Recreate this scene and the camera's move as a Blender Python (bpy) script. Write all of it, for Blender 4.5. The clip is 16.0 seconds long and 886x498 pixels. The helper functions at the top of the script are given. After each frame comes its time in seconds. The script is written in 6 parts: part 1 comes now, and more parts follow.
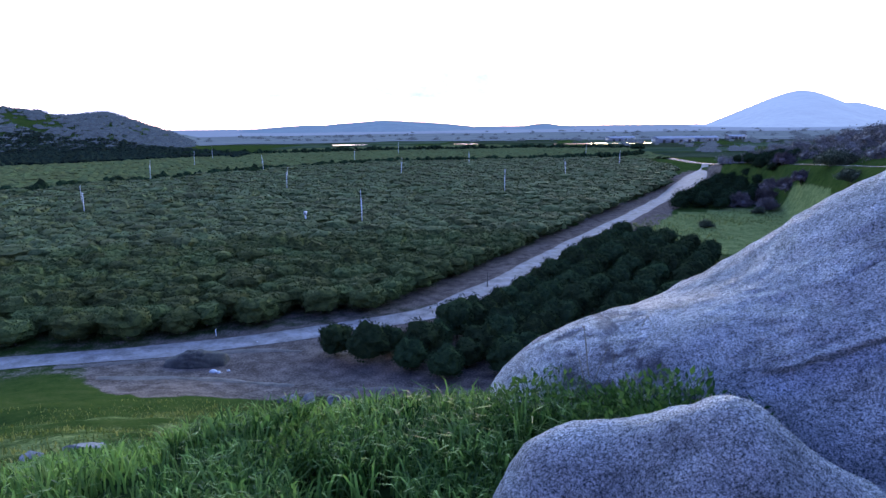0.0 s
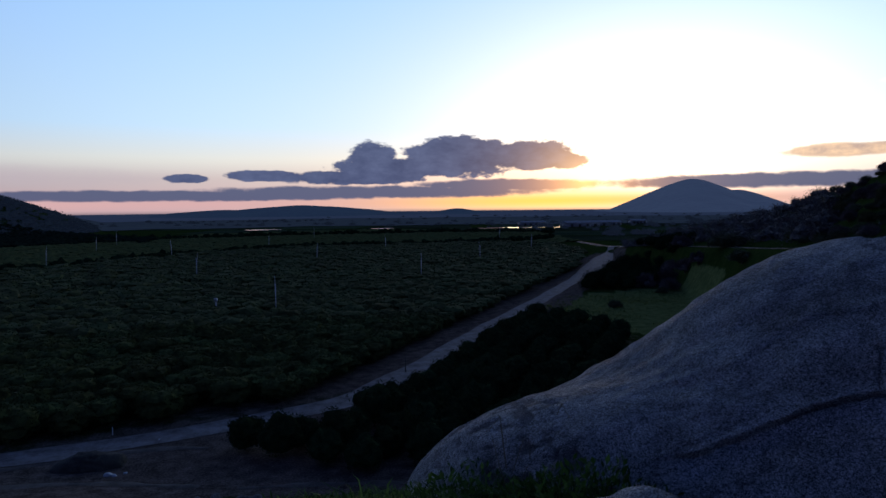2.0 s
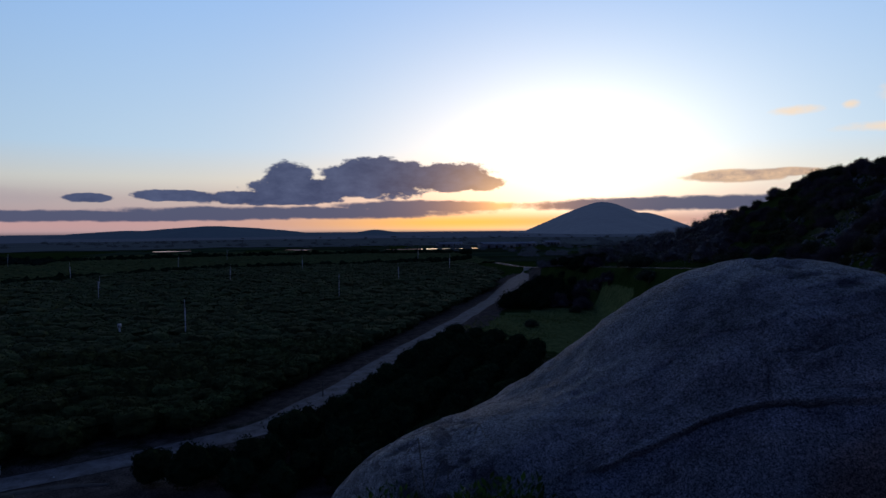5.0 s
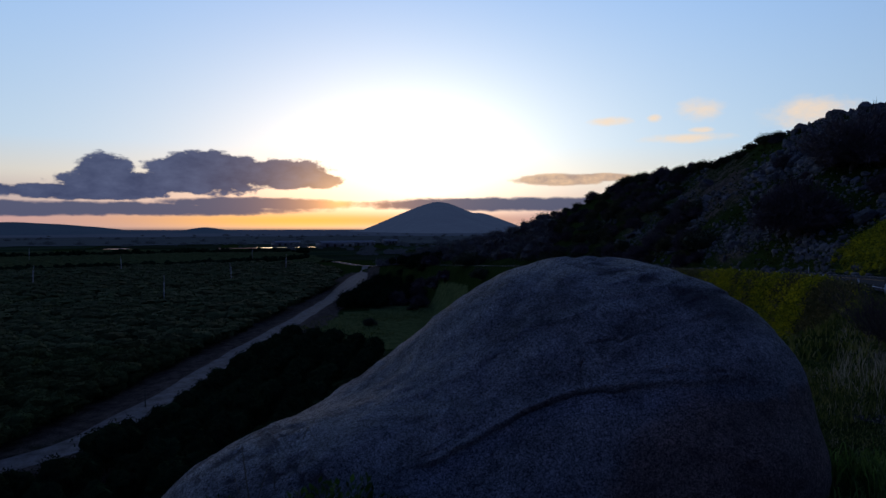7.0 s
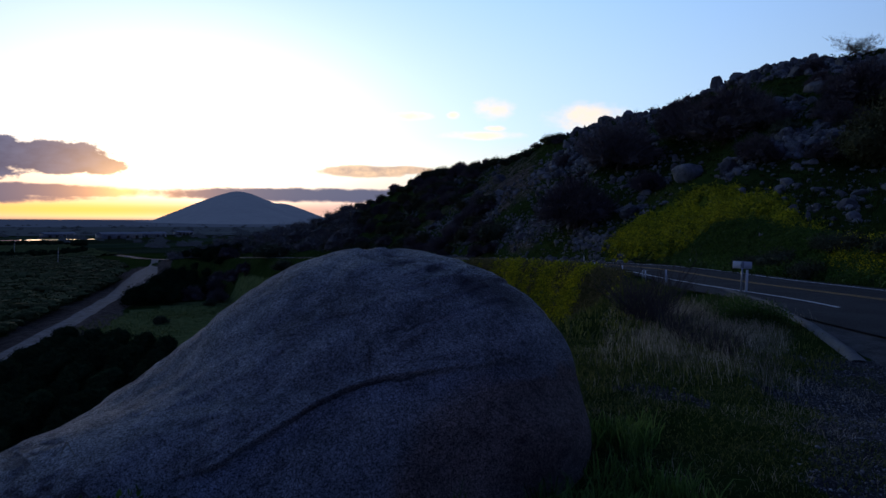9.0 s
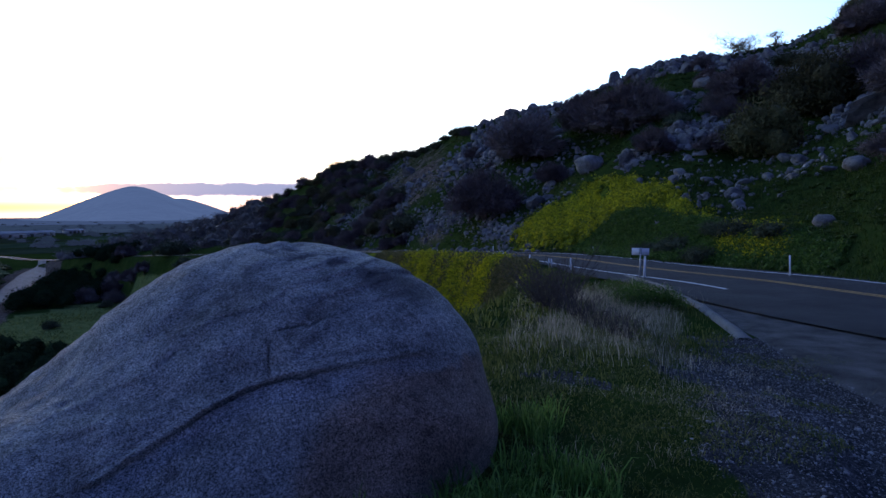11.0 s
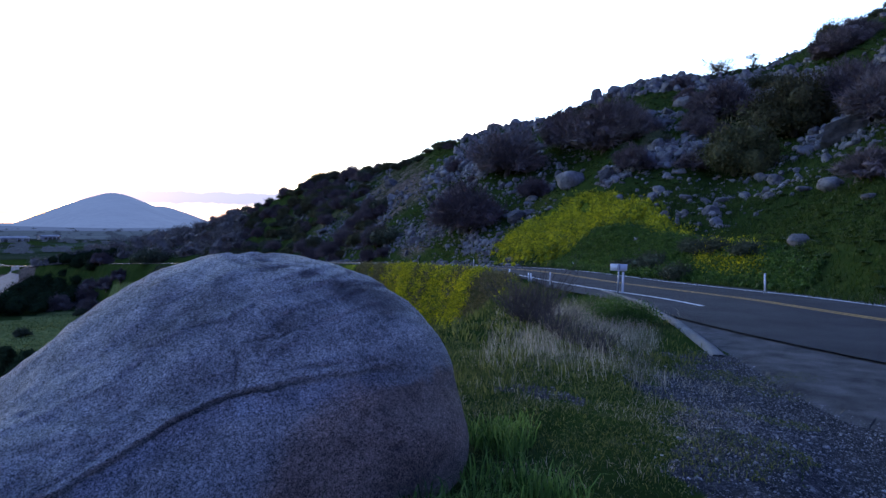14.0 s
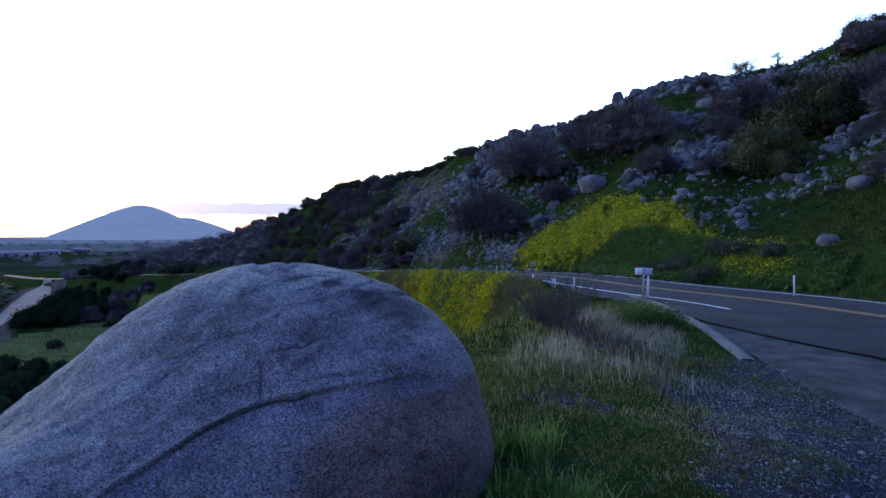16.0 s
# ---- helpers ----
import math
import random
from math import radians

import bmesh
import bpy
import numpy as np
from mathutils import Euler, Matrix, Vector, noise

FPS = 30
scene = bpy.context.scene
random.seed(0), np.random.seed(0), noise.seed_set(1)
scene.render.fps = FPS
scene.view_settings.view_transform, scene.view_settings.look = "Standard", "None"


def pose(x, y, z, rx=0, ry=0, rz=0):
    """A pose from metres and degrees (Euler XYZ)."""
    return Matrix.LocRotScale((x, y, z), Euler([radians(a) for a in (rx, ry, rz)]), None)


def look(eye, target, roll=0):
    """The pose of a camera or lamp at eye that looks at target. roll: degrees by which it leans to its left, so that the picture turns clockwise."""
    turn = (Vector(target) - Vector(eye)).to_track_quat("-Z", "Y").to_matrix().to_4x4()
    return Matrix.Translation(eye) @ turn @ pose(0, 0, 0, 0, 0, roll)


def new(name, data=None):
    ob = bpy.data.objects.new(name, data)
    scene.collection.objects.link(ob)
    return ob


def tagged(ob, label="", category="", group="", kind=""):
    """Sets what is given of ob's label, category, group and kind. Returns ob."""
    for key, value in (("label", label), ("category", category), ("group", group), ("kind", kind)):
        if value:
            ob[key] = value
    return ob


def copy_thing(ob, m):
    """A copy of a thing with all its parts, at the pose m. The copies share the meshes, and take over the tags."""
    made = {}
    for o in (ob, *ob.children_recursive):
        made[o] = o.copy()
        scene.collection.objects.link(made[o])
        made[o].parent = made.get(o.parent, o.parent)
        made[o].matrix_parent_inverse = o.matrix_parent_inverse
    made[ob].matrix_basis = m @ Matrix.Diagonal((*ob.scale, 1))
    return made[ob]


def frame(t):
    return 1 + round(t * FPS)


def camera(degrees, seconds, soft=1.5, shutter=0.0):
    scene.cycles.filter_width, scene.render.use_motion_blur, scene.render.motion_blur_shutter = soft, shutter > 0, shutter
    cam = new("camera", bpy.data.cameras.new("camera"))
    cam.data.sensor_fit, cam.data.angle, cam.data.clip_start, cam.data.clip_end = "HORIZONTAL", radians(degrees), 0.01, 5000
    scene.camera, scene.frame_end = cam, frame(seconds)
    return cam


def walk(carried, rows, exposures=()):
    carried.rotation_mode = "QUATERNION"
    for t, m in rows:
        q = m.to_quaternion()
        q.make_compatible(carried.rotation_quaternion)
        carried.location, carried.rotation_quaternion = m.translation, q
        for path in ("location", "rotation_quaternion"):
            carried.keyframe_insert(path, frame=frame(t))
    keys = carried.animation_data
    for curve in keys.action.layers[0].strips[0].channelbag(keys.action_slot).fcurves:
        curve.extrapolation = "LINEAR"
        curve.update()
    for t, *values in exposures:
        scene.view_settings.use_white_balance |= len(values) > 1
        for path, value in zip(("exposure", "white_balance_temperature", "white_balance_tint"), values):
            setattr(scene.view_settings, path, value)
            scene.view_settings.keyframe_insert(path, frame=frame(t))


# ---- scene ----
cam = camera(68.1, 16.0, 1.5)
PATH = [
    (0, (-0.168, -0.165, 1.491), (-0.131, 1.799, 1.113), -0.7),
    (0.5, (-0.149, -0.134, 1.487), (-0.029, 1.842, 1.201), -0.8),
    (1, (-0.137, -0.129, 1.502), (0.058, 1.853, 1.319), -0.4),
    (1.5, (-0.142, -0.137, 1.512), (0.117, 1.841, 1.361), -0.4),
    (2, (-0.139, -0.126, 1.524), (0.154, 1.848, 1.396), -0.6),
    (2.5, (-0.149, -0.144, 1.535), (0.174, 1.828, 1.439), -0.8),
    (3, (-0.152, -0.161, 1.54), (0.212, 1.804, 1.466), -0.7),
    (3.5, (-0.155, -0.169, 1.543), (0.276, 1.784, 1.488), -0.6),
    (6, (-0.123, -0.152, 1.531), (0.565, 1.724, 1.45), -0.1),
    (6.5, (-0.109, -0.141, 1.531), (0.72, 1.677, 1.457), 0.1),
    (7, (-0.083, -0.153, 1.536), (0.905, 1.585, 1.465), -0.0),
    (7.5, (-0.044, -0.167, 1.539), (1.142, 1.442, 1.462), -0.2),
    (8, (-0.027, -0.16, 1.54), (1.238, 1.387, 1.457), -0.3),
    (8.5, (-0.01, -0.177, 1.536), (1.351, 1.286, 1.451), 0.1),
    (9, (0.008, -0.194, 1.538), (1.459, 1.179, 1.443), 0.4),
    (9.5, (0.018, -0.212, 1.534), (1.527, 1.096, 1.429), 0.7),
    (10, (0.045, -0.192, 1.528), (1.622, 1.033, 1.417), 0.7),
    (12.5, (0.132, -0.226, 1.532), (1.772, 0.913, 1.418), -0.5),
    (13, (0.113, -0.249, 1.536), (1.763, 0.878, 1.44), 0.3),
    (13.5, (0.132, -0.239, 1.535), (1.789, 0.877, 1.447), 0.5),
    (14, (0.132, -0.238, 1.533), (1.788, 0.881, 1.454), 0.6),
    (14.5, (0.135, -0.238, 1.534), (1.792, 0.88, 1.46), 0.5),
    (15, (0.135, -0.246, 1.537), (1.775, 0.897, 1.469), 0.3),
    (15.5, (0.134, -0.248, 1.54), (1.761, 0.913, 1.477), -0.2),
    (16, (0.138, -0.244, 1.541), (1.754, 0.932, 1.482), -0.4),
]
EXPOSURES = [(0, 3.82, 7250, 10), (0.5, 3.35, 7150, 10), (1.0, 1.8, 6600, 10), (1.5, 0.8, 6350, 10), (2.0, 0.33, 6450, 10), (2.5, 0.1, 6500, 10), (3.0, 0.0, 6500, 10), (3.5, -0.05, 6500, 10), (7.0, -0.05, 6500, 10), (8.0, 0.1, 6500, 10), (8.5, 0.25, 6500, 10), (9.0, 0.4, 6500, 10), (9.5, 0.62, 6400, 10), (10.0, 0.95, 6350, 10), (12.5, 2.7, 6850, 10), (13.0, 2.7, 6850, 10), (16.0, 2.7, 6850, 10)]
walk(cam, [(t, look(eye, target, roll)) for t, eye, target, roll in PATH], EXPOSURES)

# ---- world, sun, exposure ----
SUN_AZ, SUN_EL = 20.7, 2.3
SUN_DIR = Vector((math.sin(radians(SUN_AZ)) * math.cos(radians(SUN_EL)), math.cos(radians(SUN_AZ)) * math.cos(radians(SUN_EL)), math.sin(radians(SUN_EL))))

world = bpy.data.worlds.new("dusk_sky")
scene.world = world
world.use_nodes = True


class Num:
    """A number in a node tree; the usual signs and a few functions make math nodes."""

    def __init__(self, tree, socket):
        self.tree, self.socket = tree, socket

    def op(self, kind, *others):
        n = self.tree.nodes.new("ShaderNodeMath")
        n.operation = kind
        for slot, v in zip(n.inputs, (self, *others)):
            if isinstance(v, Num):
                self.tree.links.new(v.socket, slot)
            else:
                slot.default_value = v
        return Num(self.tree, n.outputs[0])

    def __add__(self, o): return self.op("ADD", o)
    def __sub__(self, o): return self.op("SUBTRACT", o)
    def __mul__(self, o): return self.op("MULTIPLY", o)
    def __truediv__(self, o): return self.op("DIVIDE", o)
    def max(self, o): return self.op("MAXIMUM", o)
    def min(self, o): return self.op("MINIMUM", o)
    def pow(self, o): return self.op("POWER", o)
    def exp(self): return self.op("EXPONENT")
    def one_minus(self): return self.op("MULTIPLY", -1.0) + 1.0

    def smooth(self, lo, hi):
        n = self.tree.nodes.new("ShaderNodeMapRange")
        n.interpolation_type = "SMOOTHSTEP"
        n.inputs["From Min"].default_value, n.inputs["From Max"].default_value = lo, hi
        self.tree.links.new(self.socket, n.inputs["Value"])
        return Num(self.tree, n.outputs["Result"])


def colour_mix(tree, fac, a, b, kind="MIX"):
    n = tree.nodes.new("ShaderNodeMix")
    n.data_type, n.blend_type = "RGBA", kind
    n.clamp_factor = True
    for slot, v in ((n.inputs[0], fac), (n.inputs[6], a), (n.inputs[7], b)):
        if isinstance(v, Num):
            tree.links.new(v.socket, slot)
        elif isinstance(v, bpy.types.NodeSocket):
            tree.links.new(v, slot)
        elif isinstance(v, tuple):
            slot.default_value = (*v, 1)
        else:
            slot.default_value = v
    return n.outputs[2]


def noise_at(tree, vector, scale, detail=4, rough=0.55):
    n = tree.nodes.new("ShaderNodeTexNoise")
    n.inputs["Scale"].default_value, n.inputs["Detail"].default_value, n.inputs["Roughness"].default_value = scale, detail, rough
    if vector is not None:
        tree.links.new(vector, n.inputs["Vector"])
    return n


def ramp(tree, fac, stops, mode="LINEAR"):
    n = tree.nodes.new("ShaderNodeValToRGB")
    n.color_ramp.interpolation = mode
    e = n.color_ramp.elements
    while len(e) < len(stops):
        e.new(0.5)
    for el, (p, c) in zip(e, stops):
        el.position, el.color = p, (*c, 1) if len(c) == 3 else c
    tree.links.new(fac.socket if isinstance(fac, Num) else fac, n.inputs[0])
    return n.outputs[0]


def build_sky():
    t = world.node_tree
    t.nodes.clear()
    coord = t.nodes.new("ShaderNodeTexCoord").outputs["Generated"]
    sep = t.nodes.new("ShaderNodeSeparateXYZ")
    t.links.new(coord, sep.inputs[0])
    dx, dy, dz = (Num(t, s) for s in sep.outputs)
    deg = 180 / math.pi
    el = dz.min(0.9999).max(-0.9999).op("ARCSINE") * deg
    az = dx.op("ARCTAN2", dy) * deg
    ang = (dx * SUN_DIR.x + dy * SUN_DIR.y + dz * SUN_DIR.z).min(0.99999).max(-0.99999).op("ARCCOSINE") * deg
    # the clear dusk sky: the physical sky, and over it the twilight colours
    nishita = t.nodes.new("ShaderNodeTexSky")
    nishita.sky_type = "NISHITA"
    nishita.sun_disc, nishita.sun_elevation, nishita.sun_rotation = False, radians(SUN_EL), radians(SUN_AZ)
    nishita.dust_density = 1.5
    tone = ramp(t, el.max(0.0) / 90.0, [(0.0, (0.50, 0.34, 0.36)), (0.028, (0.52, 0.41, 0.41)), (0.045, (0.70, 0.64, 0.58)), (0.075, (0.52, 0.66, 0.80)), (0.24, (0.31, 0.52, 0.88)), (0.42, (0.085, 0.155, 0.38)), (1.0, (0.022, 0.045, 0.14))])
    side = ang.smooth(28.0, 105.0)
    tone = colour_mix(t, 1.0, tone, (0.75, 0.87, 0.97), "MULTIPLY")
    tone = colour_mix(t, side, tone, colour_mix(t, 1.0, tone, (0.098, 0.136, 0.315), "MULTIPLY"))
    air = colour_mix(t, 1.0, tone, colour_mix(t, 1.0, nishita.outputs[0], (0.02, 0.02, 0.02), "MULTIPLY"), "ADD")
    # the glare round the hidden sun
    up = el - 5.2
    flare_d = ((az - 28.0) * (az - 28.0) * 0.42 + up * up).pow(0.5)
    glare = (flare_d * -0.19).exp() * 1.35 + (flare_d * -0.06).exp() * 0.10
    air = colour_mix(t, 1.0, air, colour_mix(t, 1.0, glare_colour(t, glare), (1.0, 0.90, 0.66), "MULTIPLY"), "ADD")
    # orange light low over the horizon, strongest under the sun
    toward = ((az - 18.0) * (az - 18.0) * -0.006).exp()
    fire = colour_mix(t, toward, (0.56, 0.34, 0.34), (1.30, 0.62, 0.09))
    air = colour_mix(t, ((el - 0.45) * (el - 0.45) * -1.7).exp() * 0.92, air, fire)
    # clouds
    stretch = t.nodes.new("ShaderNodeCombineXYZ")
    t.links.new((az * 0.55).socket, stretch.inputs[0])
    t.links.new(el.socket, stretch.inputs[1])
    n1 = noise_at(t, stretch.outputs[0], 0.95, 7, 0.62)
    n2 = noise_at(t, stretch.outputs[0], 0.22, 3, 0.5)
    w1 = Num(t, n1.outputs["Fac"]) - 0.5
    w2 = Num(t, n2.outputs["Fac"]) - 0.5

    def cloud(parts, lump, soft):
        total = None
        for ca, ce, a, b in parts:
            x, y = (az - ca) / a, (el - ce) / b
            e = (x * x + y * y).one_minus()
            total = e if total is None else total.max(e)
        return (total + w1 * lump + w2 * 0.6).smooth(0.0, soft)

    heap = cloud([(10.3, 4.35, 5.4, 1.95), (15.2, 4.3, 5.8, 1.4), (18.5, 3.9, 2.6, 0.9), (2.4, 4.2, 2.3, 1.55), (5.0, 3.4, 7.0, 1.0), (1.0, 2.6, 7.0, 0.7), (-6.5, 2.75, 3.8, 0.5), (-12.8, 2.5, 1.9, 0.4)], 2.0, 0.35)
    strip = cloud([(-14.0, 1.1, 28.0, 0.5), (14.0, 1.85, 10.0, 0.62), (36.0, 1.85, 16.0, 0.7), (3.0, 1.35, 18.0, 0.65)], 1.3, 0.6)
    veil = cloud([(-30.0, 2.6, 20.0, 1.1)], 0.8, 1.2)
    small = cloud([(39.8, 3.95, 4.6, 0.6), (43.0, 4.1, 3.0, 0.4)], 1.5, 0.6)
    wisps = cloud([(43.8, 8.7, 2.2, 0.45), (47.4, 8.8, 0.7, 0.4), (51.0, 9.3, 2.2, 1.1), (50.0, 7.1, 4.2, 0.5), (51.0, 7.7, 1.2, 0.3), (58.8, 8.4, 4.0, 1.6)], 1.6, 1.4)
    near = (ang * -0.36).exp()
    billow = colour_mix(t, (w1 * 1.6 + w2 + 0.5), (0.030, 0.044, 0.110), (0.095, 0.120, 0.225))
    warm = colour_mix(t, 1.0, colour_mix(t, 1.0, glare_colour(t, near), (1.2, 0.62, 0.16), "MULTIPLY"), billow, "ADD")
    low = colour_mix(t, 1.0, colour_mix(t, 1.0, glare_colour(t, near), (1.7, 0.72, 0.10), "MULTIPLY"), (0.075, 0.090, 0.165), "ADD")
    air = colour_mix(t, veil * 0.6, air, (0.42, 0.36, 0.40))
    air = colour_mix(t, strip * 0.96, air, low)
    air = colour_mix(t, heap * 0.985, air, warm)
    air = colour_mix(t, small * 0.9, air, colour_mix(t, (w1 * 2.2 + 0.45), (0.26, 0.18, 0.19), (0.95, 0.62, 0.36)))
    air = colour_mix(t, wisps * 0.75, air, (1.05, 0.76, 0.48))
    # below the horizon the dim land goes on
    air = colour_mix(t, el.smooth(-0.6, 0.0), (0.05, 0.05, 0.07), air)
    bg = t.nodes.new("ShaderNodeBackground")
    bg.inputs[1].default_value = 1.0
    t.links.new(air, bg.inputs[0])
    out = t.nodes.new("ShaderNodeOutputWorld")
    t.links.new(bg.outputs[0], out.inputs[0])


def glare_colour(t, value):
    n = t.nodes.new("ShaderNodeCombineXYZ")
    for s in n.inputs:
        t.links.new(value.socket, s)
    return n.outputs[0]


build_sky()
sun = new("sun", bpy.data.lights.new("sun", "SUN"))
sun.data.energy, sun.data.angle, sun.data.color = 0.12, radians(14), (1.0, 0.72, 0.45)
sun.matrix_world = look(SUN_DIR * 100, (0, 0, 0))

# ---- mesh helpers ----
rng = np.random.default_rng(7)


def mesh_of(name, verts, faces, material=None, smooth=True):
    """A mesh from arrays: faces all with three or all with four corners."""
    verts, faces = np.asarray(verts, dtype=np.float32), np.asarray(faces, dtype=np.int32)
    me = bpy.data.meshes.new(name)
    k = faces.shape[1]
    me.vertices.add(len(verts))
    me.vertices.foreach_set("co", verts.ravel())
    me.loops.add(faces.size)
    me.loops.foreach_set("vertex_index", faces.ravel())
    me.polygons.add(len(faces))
    me.polygons.foreach_set("loop_start", np.arange(0, faces.size, k, dtype=np.int32))
    me.polygons.foreach_set("use_smooth", np.full(len(faces), smooth))
    me.update(calc_edges=True)
    if material:
        me.materials.append(material)
    return me


def part(name, bm, material, parent=None, label="", smooth=True):
    """Links a bmesh or mesh as one object, under parent where there is one."""
    if isinstance(bm, bmesh.types.BMesh):
        me = bpy.data.meshes.new(name)
        bm.to_mesh(me)
        bm.free()
        me.polygons.foreach_set("use_smooth", np.full(len(me.polygons), smooth))
    else:
        me = bm
    if material and not me.materials:
        me.materials.append(material)
    ob = new(name, me)
    if parent:
        ob.parent = parent
    if label:
        ob["label"] = label
    return ob


def empty(name, m=None):
    ob = new(name)
    if m is not None:
        ob.matrix_basis = m
    return ob


TABLE = rng.random((256, 256))


def value_noise(x, y):
    xi, yi = np.floor(x).astype(int), np.floor(y).astype(int)
    fx, fy = x - xi, y - yi
    fx, fy = fx * fx * (3 - 2 * fx), fy * fy * (3 - 2 * fy)
    a, b = TABLE[xi % 256, yi % 256], TABLE[(xi + 1) % 256, yi % 256]
    c, d = TABLE[xi % 256, (yi + 1) % 256], TABLE[(xi + 1) % 256, (yi + 1) % 256]
    return (a + (b - a) * fx) * (1 - fy) + (c + (d - c) * fx) * fy - 0.5


def fbm(x, y, size, octaves=4):
    x, y = np.asarray(x, float) / size, np.asarray(y, float) / size
    out, amp = 0, 1.0
    for k in range(octaves):
        out = out + amp * value_noise(x + 17.3 * k, y + 9.1 * k)
        x, y, amp = x * 2.03, y * 2.03, amp * 0.5
    return out


def smoothstep(a, b, x):
    s = np.clip((np.asarray(x, float) - a) / (b - a), 0, 1)
    return s * s * (3 - 2 * s)


# ---- the lie of the land: heights by bearing (degrees from ahead, clockwise) and distance ----
FLOOR = -28.5
ROAD_AZ = [20, 22, 24, 26, 30, 34, 41, 45, 48, 51, 54, 57, 60, 63, 66, 69, 71.6, 75, 80, 85, 90, 110, 150]
ROAD_R = [560, 500, 420, 340, 262, 207, 149, 120, 100.2, 82.9, 69.6, 59.8, 52.2, 46.7, 41.7, 36.8, 33.4, 30.3, 27, 23.3, 19.6, 17, 17]
ROAD_Z = [-28.4, -28.3, -24.5, -18.6, -14.2, -11.1, -7.6, -5.7, -4.6, -3.69, -2.9, -2.33, -1.97, -1.64, -1.48, -1.4, -1.38, -1.34, -1.05, -0.9, -0.75, -0.75, -0.75]
BENCH_AZ = [20, 34, 41, 48, 54, 57, 60, 63, 66, 69, 72, 90]
BENCH_HALF = [14, 13, 15, 15, 14, 13, 12, 10.5, 9, 7.5, 6, 5.2]
CREST_AZ = [18, 22, 25, 28, 32.5, 35, 38, 41.5, 44.4, 50.7, 56, 60, 64, 69, 70.5, 73, 76, 79, 82, 85, 89, 100, 150]
CREST_R = [700, 560, 500, 470, 410, 340, 280, 240, 215, 180, 150, 135, 125, 118, 118, 118, 120, 122, 125, 120, 115, 110, 110]
CREST_EL = [-2.9, -3.2, -3.4, -2.5, -1.4, -0.8, 0.5, 1.8, 3.5, 4.7, 6.8, 8.2, 8.8, 10.4, 11.2, 11.8, 12.2, 12.1, 12.5, 13.6, 15.2, 18, 18]


def line_through(points, step):
    p = np.array(points, float)
    s = np.concatenate([[0], np.cumsum(np.hypot(*np.diff(p, axis=0).T))])
    q = np.arange(0, s[-1], step)
    x, y = np.interp(q, s, p[:, 0]), np.interp(q, s, p[:, 1])
    k = max(3, int(14 / step) | 1)
    pad = k // 2
    ker = np.hanning(k + 2)[1:-1]
    ker /= ker.sum()
    f = lambda v: np.convolve(np.concatenate([2 * v[0] - v[pad:0:-1], v, 2 * v[-1] - v[-2:-pad - 2:-1]]), ker, "valid")
    return f(x), f(y)


ROAD_BEAR = np.concatenate([np.arange(20, 60, 1.0), np.arange(60, 125, 2.0)])
ROAD_DIST = np.interp(ROAD_BEAR, ROAD_AZ, ROAD_R)
ROAD_X, ROAD_Y = line_through(list(zip(ROAD_DIST * np.sin(np.radians(ROAD_BEAR)), ROAD_DIST * np.cos(np.radians(ROAD_BEAR)))), 1.0)
ROAD_H = np.interp(np.degrees(np.arctan2(ROAD_X, ROAD_Y)), ROAD_AZ, ROAD_Z)
ROAD_H = np.convolve(np.pad(ROAD_H, 8, mode="edge"), np.ones(17) / 17, "valid")


